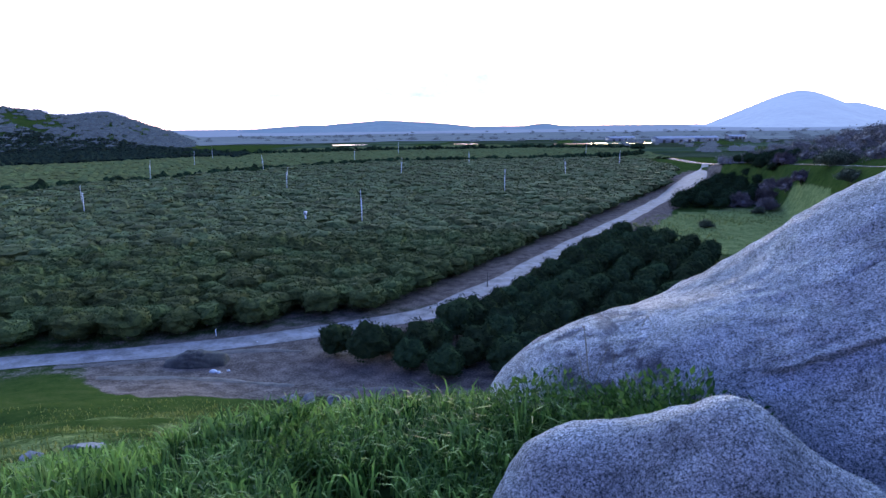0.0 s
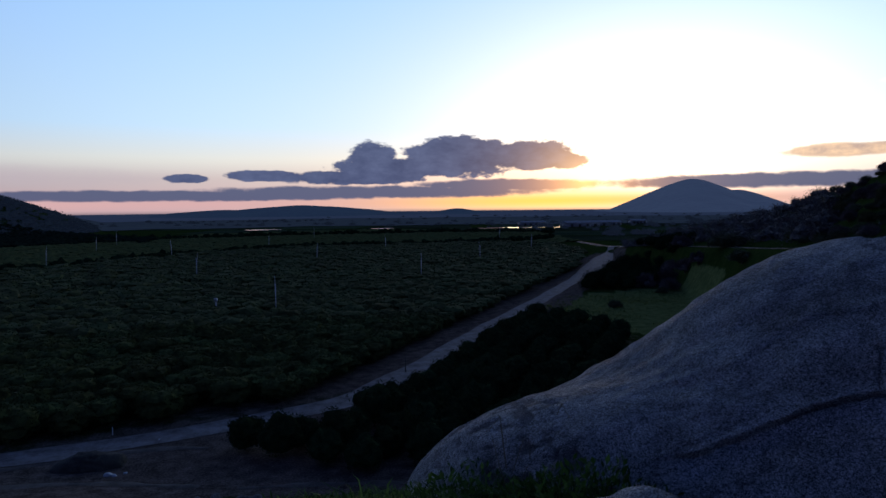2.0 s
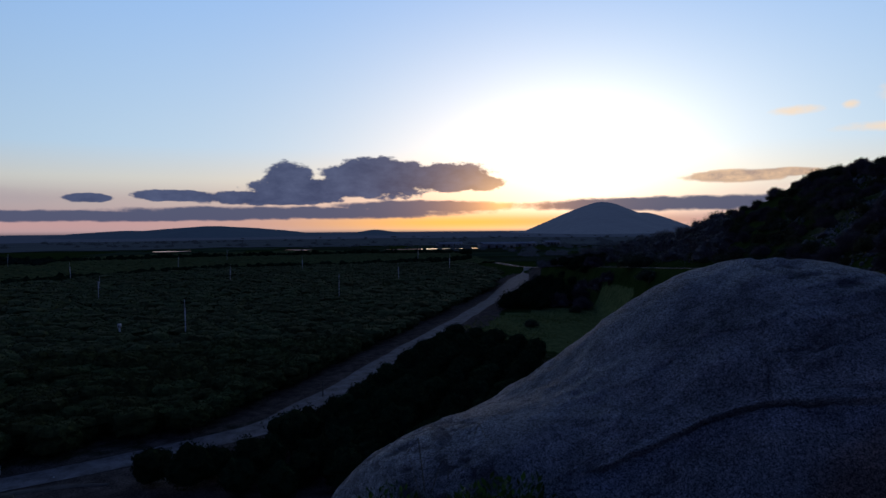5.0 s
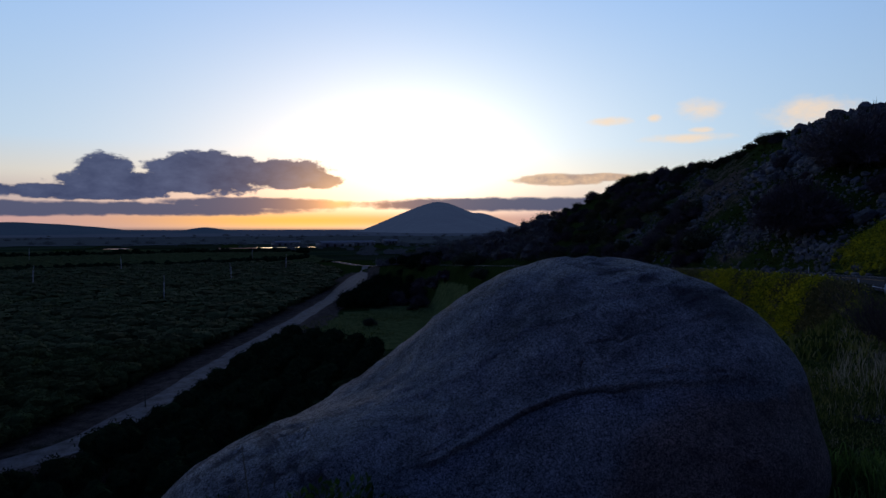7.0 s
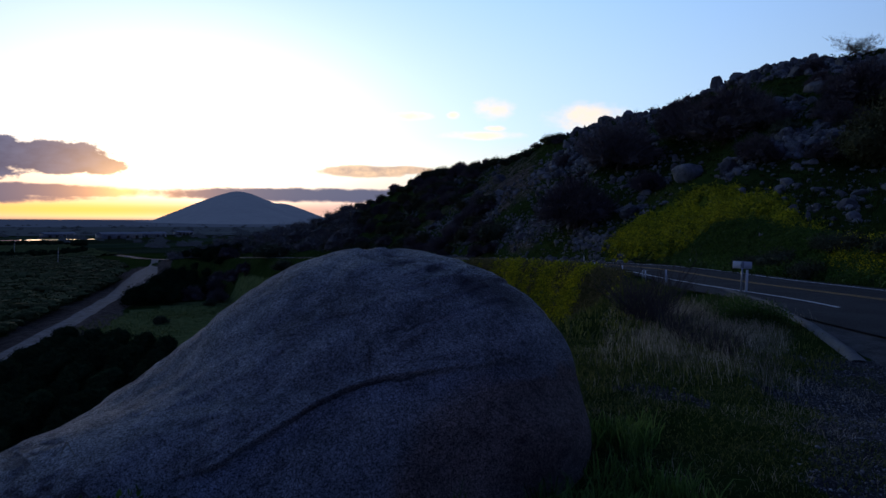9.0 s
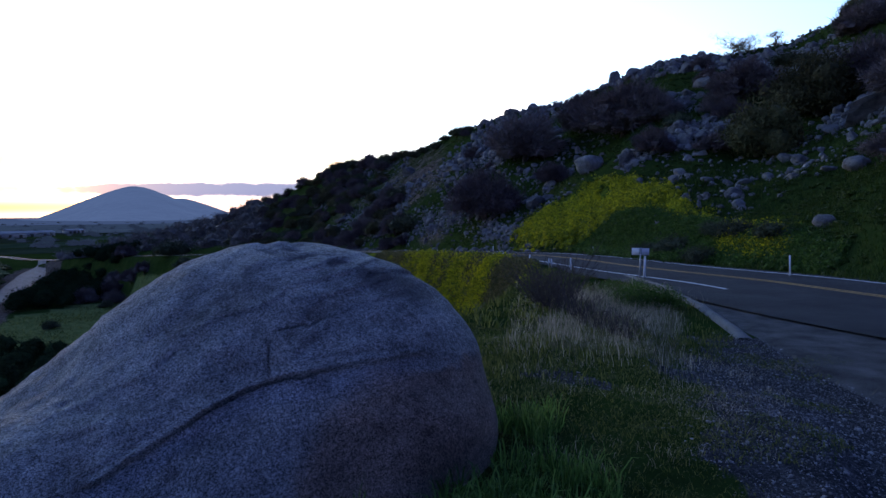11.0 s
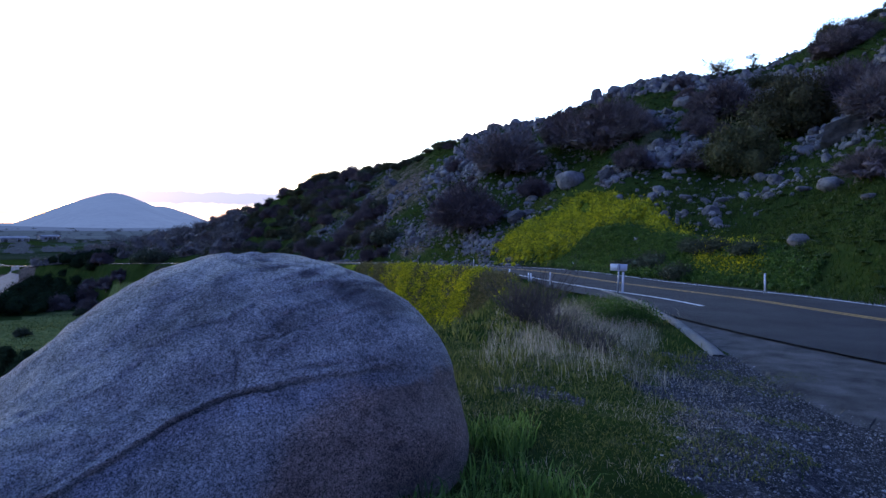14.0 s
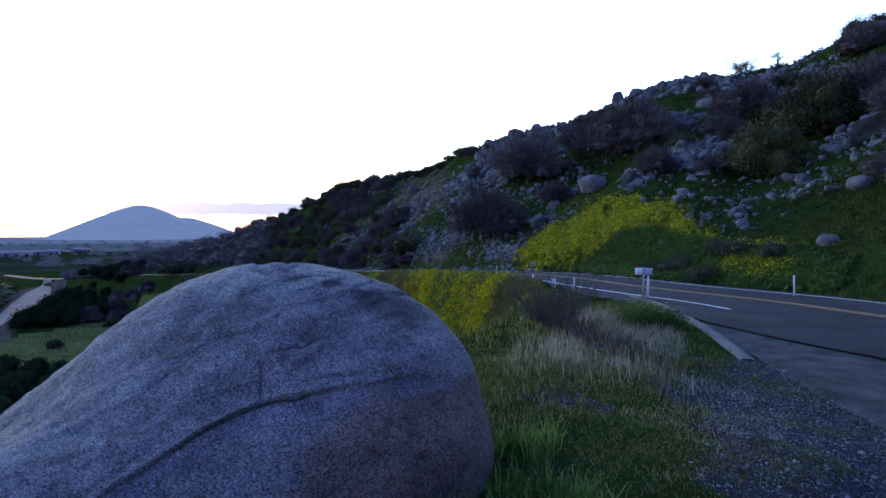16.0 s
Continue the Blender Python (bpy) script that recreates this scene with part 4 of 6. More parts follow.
kx, ky = grid_in(DARKFAR, 7.0, 5.6, 31, 0.4, 16)
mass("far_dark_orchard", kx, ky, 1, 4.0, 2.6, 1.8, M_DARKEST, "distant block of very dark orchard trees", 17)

# ---- the paved road along the hillside ----
M_ASPHALT = material("asphalt", (0.020, 0.020, 0.021), (0.046, 0.046, 0.047), 1.6, 30, 0.85, 0.35, 90, spec=0.08)
M_APRON = material("worn_asphalt", (0.018, 0.018, 0.018), (0.105, 0.103, 0.099), 0.5, 30, 0.92, 0.7, 90, spec=0.08)
M_WHITE_LINE = material("white_road_paint", (0.55, 0.55, 0.54), (0.80, 0.80, 0.78), 0.5, 16, 0.7, 0.2, 60)
M_YELLOW_LINE = material("yellow_road_paint", (0.34, 0.18, 0.03), (0.52, 0.29, 0.05), 0.5, 16, 0.7, 0.2, 60)
M_KERB = material("worn_kerb", (0.05, 0.050, 0.050), (0.14, 0.138, 0.132), 0.5, 12, 0.9, 0.5, 40)
M_POST = material("white_plastic_post", (0.55, 0.55, 0.54), (0.76, 0.76, 0.75), 0.3, 8, 0.5, 0.05, 30)
M_STEEL = material("galvanised_steel", (0.22, 0.23, 0.24), (0.38, 0.39, 0.40), 0.2, 9, 0.45, 0.1, 40, metal=0.6)
M_PANEL = material("pale_sign_back", (0.50, 0.50, 0.49), (0.68, 0.68, 0.66), 0.3, 7, 0.5, 0.05, 30)
M_REFLECT = material("grey_reflector", (0.25, 0.25, 0.26), (0.40, 0.40, 0.41), 0.1, 6, 0.3, 0.0)

bear = np.degrees(np.arctan2(ROAD_X, ROAD_Y))
extra = np.interp(bear, [70, 74, 91, 110], [0.0, 1.1, 1.4, 1.6])
tagged(strip("road", ROAD_X, ROAD_Y, 7.4 + extra, M_ASPHALT, 0.0, 6, extra / 2, ROAD_H), "two-lane asphalt road curving round the hillside", "road", kind="structure")
for off in (-0.12, 0.12):
    tagged(strip("centre_line", ROAD_X, ROAD_Y, 0.11, M_YELLOW_LINE, 0.008, 1, off, ROAD_H), "solid yellow painted centre line on the road", "road line", kind="structure")
tagged(strip("edge_line", ROAD_X, ROAD_Y, 0.13, M_WHITE_LINE, 0.008, 1, -2.95, ROAD_H), "solid white painted edge line on the road", "road line", kind="structure")
k = bear < 85
tagged(strip("edge_line", ROAD_X[k], ROAD_Y[k], 0.13, M_WHITE_LINE, 0.008, 1, 2.95, ROAD_H[k]), "white painted edge line that ends at the pullout", "road line", kind="structure")


def build_apron():
    """Worn asphalt between the road and the gravel, behind the end of the kerb."""
    n = 240
    ts = np.linspace(0, 1, n)
    near = np.array([(24.2, 8.1), (20.8, 6.05), (17.5, 4.36), (13.2, 2.4), (10.4, 1.1), (8.8, 0.3), (8.0, -1.0), (7.4, -4.0)])
    edge = np.array([(24.6, 6.6), (21.6, 5.2), (18.8, 3.2), (16.8, 1.6), (15.6, 0.2), (15.0, -0.8), (14.5, -2.5), (13.5, -6.0)])
    u = np.linspace(0, 1, len(near))
    a = np.stack([np.interp(ts, u, near[:, k]) for k in (0, 1)], 1)
    b = np.stack([np.interp(ts, u, edge[:, k]) for k in (0, 1)], 1)
    ragged = ((fbm(a[:, 0], a[:, 1], 0.9) * 0.9 + fbm(a[:, 1], a[:, 0], 0.3) * 0.4) * smoothstep(0.4, 0.5, ts))[:, None, None]
    f = np.linspace(0, 1, 49)
    P = a[:, None] * (1 - f[None, :, None]) + b[:, None] * f[None, :, None] + ragged * (1 - f[None, :, None]) ** 8
    flat = P.reshape(-1, 2)
    z = ground_z(flat[:, 0], flat[:, 1]) + np.tile(-0.02 + 0.040 * np.minimum(1, f * 5), n)
    i = np.arange(len(flat)).reshape(n, 49)
    quads = np.stack([i[:-1, :-1], i[:-1, 1:], i[1:, 1:], i[1:, :-1]], -1).reshape(-1, 4)[:, ::-1]
    return tagged(part("asphalt_apron", mesh_of("asphalt_apron", np.column_stack([flat, z]), quads, M_APRON), None), "worn grey asphalt apron of the roadside pullout", "pavement", kind="structure")


build_apron()


def build_kerb():
    """A low rounded asphalt kerb that swings away from the road to the pullout."""
    t = np.linspace(0, 1, 70)
    x, y = np.interp(t, [0, 0.36, 0.55, 0.72, 1.0], [26.6, 21.75, 19.0, 16.64, 12.86]), np.interp(t, [0, 0.36, 0.55, 0.72, 1.0], [9.5, 6.48, 5.16, 3.93, 2.24])
    p = np.stack([x, y], 1)
    d = np.gradient(p, axis=0)
    d /= np.linalg.norm(d, axis=1)[:, None]
    nrm = np.stack([d[:, 1], -d[:, 0]], 1)
    prof = [(-0.15, -0.4), (-0.13, 0.03), (-0.07, 0.085), (0.0, 0.10), (0.07, 0.085), (0.13, 0.03), (0.15, -0.4)]
    fade = smoothstep(0, 3, np.arange(len(x))[::-1])
    V = []
    for o, h in prof:
        q = p + nrm * o
        V.append(np.stack([q[:, 0], q[:, 1], ground_z(q[:, 0], q[:, 1]) + h * (0.25 + 0.75 * fade) + fbm(x, y, 0.8) * 0.015], 1))
    V = np.stack(V, 1)
    n, k = V.shape[:2]
    i = np.arange(n * k).reshape(n, k)
    quads = np.stack([i[:-1, :-1], i[:-1, 1:], i[1:, 1:], i[1:, :-1]], -1).reshape(-1, 4)[:, ::-1]
    return tagged(part("kerb", mesh_of("kerb", V.reshape(-1, 3), quads, M_KERB), None), "low pale rounded kerb between grass and pullout", "kerb", kind="structure")


build_kerb()


def box_bm(sx, sy, sz, bevel=0.0, at=(0, 0, 0)):
    bm = bmesh.new()
    bmesh.ops.create_cube(bm, size=1)
    bmesh.ops.scale(bm, vec=(sx, sy, sz), verts=bm.verts)
    bmesh.ops.translate(bm, vec=at, verts=bm.verts)
    if bevel:
        bmesh.ops.bevel(bm, geom=bm.edges[:], offset=bevel, segments=2, affect="EDGES")
    return bm


def tube_bm(r0, r1, h, at=(0, 0, 0), seg=12):
    bm = bmesh.new()
    bmesh.ops.create_cone(bm, cap_ends=True, segments=seg, radius1=r0, radius2=r1, depth=h)
    bmesh.ops.translate(bm, vec=(at[0], at[1], at[2] + h / 2), verts=bm.verts)
    return bm


def marker_post():
    top = empty("marker_post")
    part("post", box_bm(0.095, 0.035, 1.0, 0.012, (0, 0, 0.40)), M_POST, top)
    part("reflector", box_bm(0.07, 0.012, 0.16, 0.004, (0, -0.021, 0.78)), M_REFLECT, top, "grey reflector plate")
    return top


POSTS = [(45.7, 33.1, 0.45), (40.4, 26.1, 0.5), (37.8, 22.7, 0.45), (36.4, 21.1, 0.5), (33.2, 17.5, 0.55), (30.8, 15.1, 0.5), (30.5, 14.8, 0.5), (28.7, 12.9, 0.7), (25.7, 8.4, 1.0), (28.9, 3.7, 0.95), (45.0, 18.6, 0.65), (57.0, 34.4, 0.6)]
first = marker_post()
for i, (x, y, tall) in enumerate(POSTS):
    m = pose(x, y, float(ground_z(x, y)), random.uniform(-2, 2), random.uniform(-2, 2), 145 + random.uniform(-15, 15)) @ Matrix.Diagonal((0.6 + 0.4 * tall, 1, tall, 1))
    ob = first if i == 0 else copy_thing(first, m)
    ob.matrix_basis = m
    tagged(ob, "slim white plastic marker post at the road edge", "marker post", "roadside marker posts")


def road_sign(x, y):
    top = empty("road_sign", pose(x, y, float(ground_z(x, y)), 0, 1.5, -62))
    part("pole", box_bm(0.055, 0.055, 1.45, 0.008, (0, 0, 0.52)), M_STEEL, top, "grey steel pole")
    panel = part("panel", box_bm(0.66, 0.012, 0.27, 0.004, (0, 0.04, 1.08)), M_PANEL, top, "pale blank back of the sign panel")
    for dx in (-0.06, 0.06):
        part("bracket", box_bm(0.03, 0.02, 0.2, 0.004, (dx * 0.7, 0.022, 1.08)), M_STEEL, panel)
    part("bolt", tube_bm(0.012, 0.012, 0.02, (0, -0.03, 1.15), 8), M_STEEL, panel)
    return tagged(top, "small pale road sign seen from behind on a steel pole", "road sign")


road_sign(25.3, 8.45)

# ---- the rocky hillside ----
def crag(seed, sub, flat=0.75, cuts=11):
    """A broken rock about one metre across: a ball split by many planes."""
    g = np.random.default_rng(seed)
    v, f = ICO[sub]
    d = v + g.normal(size=v.shape) * 0.02
    d = d / np.linalg.norm(d, axis=1)[:, None]
    r = np.ones(len(d)) * 1.05
    for _ in range(cuts):
        n = g.normal(size=3) * np.array([1.0, 1.0, 0.7])
        n /= np.linalg.norm(n)
        c = d @ n
        r = np.minimum(r, np.where(c > 0.05, (0.48 + g.random() * 0.42) / np.maximum(c, 0.05), 9))
    p = d * (r * (1 + rough3(d * 2 + seed * 0.37, 0.6, 3) * 0.16))[:, None]
    return p * np.array([1.0, 0.62 + g.random() * 0.3, flat]) * 0.62, f


ROCK_MESHES = [mesh_of("rock", *crag(100 + k, 3, (0.62, 0.75, 0.55, 0.9, 0.68, 0.8, 1.0, 0.6)[k]), M_ROCK, False) for k in range(8)]
ROUND_MESHES = [rock_mesh("rock", 120 + k, 0.42, (0.6, 0.75, 0.9)[k], M_ROCK, 22, 32, 0.35, 10) for k in range(3)]
ROCK_KINDS = [crag(140 + k, 2, 0.5 + 0.05 * k, 8) for k in range(10)]


def put_rock(az, r, size, label, group, tall=1.0, name="rock", sink=0.06, tilt=14, meshes=ROCK_MESHES):
    x, y, z = polar(az, r)
    ob = new(name, meshes[int(rng.integers(len(meshes)))])
    ob.matrix_basis = pose(float(x), float(y), float(z) + size * (0.22 * tall - sink), *(rng.normal(size=2) * tilt), rng.random() * 360) @ Matrix.Diagonal((size, size, size * tall, 1))
    return tagged(ob, label, "rock", group)


put_rock(67.1, 74.1, 3.4, "big dark leaning rock above the mustard", "hillside rocks", 1.1, "knob_rock", meshes=ROUND_MESHES)
for az, r, s, t in ((82.9, 58.4, 1.6, 0.7), (86.8, 49.4, 1.7, 0.8), (85.0, 63.9, 1.8, 0.8), (76.4, 55.8, 1.2, 0.7), (79.2, 55.2, 1.5, 0.5), (84.9, 51.0, 1.2, 0.7), (84.8, 36.6, 1.2, 0.9), (80.8, 56.8, 1.1, 0.6), (75.7, 65.3, 1.1, 0.7), (88.8, 52.7, 1.2, 0.8), (89.2, 40.2, 0.9, 0.8), (75.1, 58.4, 0.9, 0.7)):
    put_rock(az, r, s, "pale grey weathered rock on the grassy slope", "hillside rocks", t, meshes=ROUND_MESHES)
for az, r, s, t in ((72.0, 90.0, 2.2, 1), (76.0, 92.6, 2.4, 0.8), (62.7, 74.0, 3.0, 0.6), (59.5, 80.5, 3.0, 0.6), (78.3, 50.1, 1.3, 0.8), (73.9, 57.1, 1.2, 0.8), (74.3, 60.0, 1.4, 0.6), (63.4, 74.5, 2.2, 0.7), (51.5, 143.9, 3.0, 0.8), (51.6, 133.9, 3.2, 0.6), (45.8, 147.1, 3.6, 0.5), (49.3, 137.9, 1.8, 0.7), (60.8, 78.9, 2.4, 0.8), (82.0, 60.0, 1.2, 0.8), (87.6, 61.0, 4.5, 0.35), (88.8, 62.0, 4.0, 0.4)):
    put_rock(az, r, s, "grey broken granite rock on the slope", "hillside rocks", t)

# belts of broken rock across the hill, each by bearing and distance
BELTS = {
    "rubble slope rocks": ([(43.7, 147.7), (45.6, 150.3), (47.5, 152.8), (50.7, 158.4), (51.5, 117.1), (50.0, 112.8), (48.8, 112.4), (46.1, 128.2)], 26, 420, 1.3),
    "rocks among the shrubs": ([(41.7, 172.3), (43.7, 174.4), (47.5, 180.1), (50.5, 175.5), (47.5, 187.4), (43.7, 189.3)], 10, 160, 1.6),
    "ridge crest rocks": ([(57, 141.4), (60, 135.0), (64, 125.0), (67.5, 119.0), (66, 106.8), (62, 98.6), (58.5, 103.1)], 80, 640, 1.9),
    "broken outcrop slabs": ([(54, 133.5), (58, 127.1), (60.5, 117.2), (60, 96.0), (57, 92.5), (54.5, 105.5)], 60, 380, 2.2),
    "skyline rocks": ([(68.5, 118.0), (71, 119.0), (75.7, 119.0), (79.5, 118.0), (83, 102.0), (79, 100.0), (76, 106.0), (71.3, 109.0)], 56, 420, 2.0),
    "slope outcrop rocks": ([(69.2, 69.9), (71.8, 69.8), (77.5, 76.5), (79.5, 79.0), (79.2, 72.0), (75, 67.0), (70.5, 64.6)], 46, 300, 1.6),
    "upper slope rocks": ([(77.6, 115.0), (82.9, 106.0), (87, 100.0), (90, 92.0), (91, 80.0), (86.5, 82.0), (82, 91.0), (79, 100.0)], 60, 900, 1.7),
    "small outcrop rocks": ([(72.6, 94.0), (75.7, 87.0), (75.8, 79.0), (73.5, 85.0)], 12, 70, 1.7),
    "rocks below the oaks": ([(84, 68.0), (86.6, 71.0), (91, 67.0), (91, 57.0), (86, 62.0)], 16, 200, 1.5),
    "rocks above the road": ([(52, 111.1), (55, 97.7), (60, 70.0), (62, 69.9), (60, 64.2), (55, 86.1), (51, 102.1)], 16, 420, 1.4),
}


def in_belt(poly, count, g):
    poly = np.array(poly)
    lo, hi = poly.min(0), poly.max(0)
    a, r = lo[0] + (hi[0] - lo[0]) * g.random(count * 8), lo[1] + (hi[1] - lo[1]) * g.random(count * 8)
    k = inside(poly, a + g.normal(size=len(a)) * 0.4, r + g.normal(size=len(a)) * 1.5)
    k &= fbm(a * 1.5, r, 9, 2) + g.random(len(a)) * 0.5 > 0.1
    return a[k][:count], r[k][:count]


def rock_mass(name, xs, ys, sizes, label, seed, mat=None, kinds=None):
    g = np.random.default_rng(seed)
    kinds = kinds or ROCK_KINDS
    zs = ground_z(xs, ys)
    V, F, n = [], [], 0
    for x, y, z, s in zip(xs, ys, zs, sizes):
        v, f = kinds[int(g.integers(len(kinds)))]
        p = v * np.array([1, 1, 0.7 + g.random() * 0.6]) * s
        a = g.random() * 6.283
        c, sn = math.cos(a), math.sin(a)
        V.append(np.stack([p[:, 0] * c - p[:, 1] * sn + x, p[:, 0] * sn + p[:, 1] * c + y, p[:, 2] + z + s * 0.1], 1))
        F.append(f + n)
        n += len(v)
    return tagged(part(name, mesh_of(name, np.concatenate(V), np.concatenate(F), mat or M_ROCKS, False), None), label, "rocks", kind="stuff")


g_ = np.random.default_rng(29)
bx, by, bs = [], [], []
for group, (poly, big, small, size) in BELTS.items():
    a, r = in_belt(poly, big, g_)
    for az, d in zip(a, r):
        put_rock(az, d, size * float(0.42 + g_.random() ** 2 * 0.75), "grey jagged granite rock in a rocky belt of the hill", group, 0.7 + g_.random() * 0.6, "jagged_rock", 0.05, 20)
    a, r = in_belt(poly, small * 3, g_)
    bx.append(r * np.sin(np.radians(a)))
    by.append(r * np.cos(np.radians(a)))
    bs.append(np.clip(0.25 + g_.exponential(0.28, len(a)), 0.25, 1.5) * size * 0.42)
rock_mass("belt_rocks", np.concatenate(bx), np.concatenate(by), np.concatenate(bs), "countless broken grey rocks in belts over the hill", 30)
for az in np.arange(56.0, 76.6, 0.45):
    r = float(np.interp(az, CREST_AZ, CREST_R)) - 1.0 - g_.random() * 2
    put_rock(az, r, float(0.9 + g_.random() ** 2 * 1.5), "grey crag rock on the skyline of the ridge", "ridge rocks", 0.75 + g_.random() * 0.5, "crag_rock", 0.1, 18)
put_rock(69.1, 117.5, 2.0, "upright grey pinnacle rock on the skyline", "ridge rocks", 1.5, "crag_rock", 0.05, 5)


def scatter(count, az0, az1, u0, u1, keep, seed):
    """Random places on the hill: u runs from the road (0) to the crest (1)."""
    g = np.random.default_rng(seed)
    az = az0 + (az1 - az0) * g.random(count * 6)
    u = u0 + (u1 - u0) * g.random(count * 6)
    rr, rc = np.interp(az, ROAD_AZ, ROAD_R), np.interp(az, CREST_AZ, CREST_R)
    r = rr + 9 + (rc - rr - 9) * u
    x, y = r * np.sin(np.radians(az)), r * np.cos(np.radians(az))
    k = keep(x, y, az, r, u, g)
    return az[k][:count], r[k][:count]


def rocky(x, y, az, r, u, g):
    w = 0.10 + fbm(x, y, 20, 3) * 1.7 + 0.25 * smoothstep(0.6, 0.95, u) - 0.6 * inside(MUSTARD_BANK, az, r)
    return g.random(len(x)) < w


az_, r_ = scatter(70, 50, 92, 0.05, 0.97, rocky, 31)
for a, r in zip(az_, r_):
    put_rock(a, r, float(np.clip(0.4 + rng.exponential(0.25), 0.4, 1.3)) * (0.7 + r / 200), "weathered grey granite rock on the slope", "hillside rocks", 0.7 + rng.random() * 0.5)
az_, r_ = scatter(3000, 44, 92, 0.0, 1.0, rocky, 33)
x_, y_ = r_ * np.sin(np.radians(az_)), r_ * np.cos(np.radians(az_))
rock_mass("loose_rocks", x_, y_, np.clip(0.12 + rng.exponential(0.14, len(x_)), 0.12, 0.8) * (0.8 + r_ / 150), "countless small grey rocks strewn over the slope", 34)

# ---- shrubs and oaks ----
M_OAK = material("evergreen_oak_leaves", (0.032, 0.036, 0.014), (0.105, 0.096, 0.040), 0.8, 8, 0.7, 0.6, 10, per="object", random_value=0.5, spec=0.05)
M_TWIG = material("bare_purple_twigs", (0.055, 0.044, 0.044), (0.155, 0.122, 0.118), 0.5, 8, 0.9, 0.3, 20, per="object", random_value=0.5, spec=0.05)
M_TWIGS = material("bare_scrub", (0.055, 0.050, 0.045), (0.14, 0.122, 0.105), 1.2, 8, 0.9, 0.4, 12, per="island", random_value=0.6)
M_DEAD = material("dead_brown_twigs", (0.022, 0.018, 0.017), (0.075, 0.060, 0.055), 0.4, 8, 0.9, 0.3, 20)
M_DARKBUSH = material("dark_bush_leaves", (0.028, 0.036, 0.020), (0.085, 0.090, 0.048), 0.8, 8, 0.7, 0.6, 10, per="object", random_value=0.4, spec=0.05)


def bush_mesh(seed, mat, rx, rz, clumps, leaves, leaf, lump=0.35, core=0.55, stick=0.55):
    g = np.random.default_rng(seed)
    P, F, n = [], [], 0
    for c in range(clumps):
        a, rad = g.random() * 6.283, (0.0 if c == 0 else 0.35 + g.random() * 0.45)
        k = 0.60 if c == 0 else 0.24 + g.random() * 0.20
        p, f = crown(seed * 31 + c, 2, rx * k, rz * k * 0.95, 0, lump, int(leaves * (0.2 if c == 0 else 0.8 / (clumps - 1))), leaf, stick, core)
        p = p + np.array([rx * rad * math.cos(a), rx * rad * math.sin(a), rz * (0.62 + (-0.25 + 0.75 * g.random() * (1.15 - rad) if c else 0.1))])
        P.append(p)
        F.append(f + n)
        n += len(p)
    return mesh_of("crown", np.concatenate(P), np.concatenate(F), mat, False)


def twig_mesh(seed, mat, rx, rz, count):
    """A bare shrub: countless fine twigs in a rounded crown."""
    g = np.random.default_rng(seed)
    o = g.random(3) * 30
    d = g.normal(size=(count, 3))
    d[:, 2] = np.abs(d[:, 2]) * 0.9 - 0.15
    d /= np.linalg.norm(d, axis=1)[:, None]
    swell = (1 + rough3(d * 1.6 + o, 0.6, 3) * 0.8)[:, None]
    s0 = 0.25 + g.random((count, 1)) ** 0.6 * 0.6
    half = np.array([rx, rx, rz])
    a = d * s0 * half * swell + np.array([0, 0, rz * 0.35])
    way = d + g.normal(size=(count, 3)) * 0.55 + np.array([0, 0, 0.25])
    way /= np.linalg.norm(way, axis=1)[:, None]
    b = a + way * (0.08 + g.random((count, 1)) * 0.14) * rx * 1.3
    side = np.cross(way, g.normal(size=(count, 3)))
    side /= np.linalg.norm(side, axis=1)[:, None]
    w = 0.0055 * rx * 2 * (0.5 + g.random((count, 1)))
    V = np.stack([a - side * w, a + side * w, b], 1).reshape(-1, 3)
    return mesh_of("twigs", V, np.arange(count * 3).reshape(-1, 3), mat, False)


def shrub_protos(kind, n):
    out = []
    for k in range(n):
        top = empty({"oak": "evergreen_oak", "twig": "bare_shrub", "dark": "dark_bush"}[kind])
        trunk = mesh_of("trunk", *tapered([(0, 0, -0.25), (0.03, 0.02, 0.15), (0.06, -0.02, 0.4)], [0.05, 0.035, 0.02]), M_BARK)
        part("trunk", trunk, None, top)
        if kind == "oak":
            part("crown", bush_mesh(200 + k, M_OAK, 0.5, 0.52, 26, 13000, 0.019), None, top)
        elif kind == "dark":
            part("crown", bush_mesh(230 + k, M_DARKBUSH, 0.5, 0.40, 16, 6000, 0.028), None, top)
        else:
            part("twig_fan", twig_mesh(260 + k, M_TWIG, 0.5, 0.50, 7500), None, top)
            part("crown", bush_mesh(290 + k, M_TWIG, 0.42, 0.36, 12, 2200, 0.015, 0.5, 0.7, 0.5), None, top)
        out.append(top)
    return out


OAKS, TWIGS, DARKS = shrub_protos("oak", 3), shrub_protos("twig", 4), shrub_protos("dark", 3)
USED = set()


def put_shrub(protos, x, y, size, label, group, category, tall=1.0):
    k = int(rng.integers(len(protos)))
    z = float(ground_z(x, y))
    m = pose(x, y, z - 0.04 * size, rng.normal() * 4, rng.normal() * 4, rng.random() * 360) @ Matrix.Diagonal((size, size, size * tall, 1))
    p = protos[k]
    if p.name in USED:
        ob = copy_thing(p, Matrix())
    else:
        ob = p
        USED.add(p.name)
    ob.matrix_basis = m
    return tagged(ob, label, category, group)


def at_bearing(az, r):
    return r * math.sin(radians(az)), r * math.cos(radians(az))


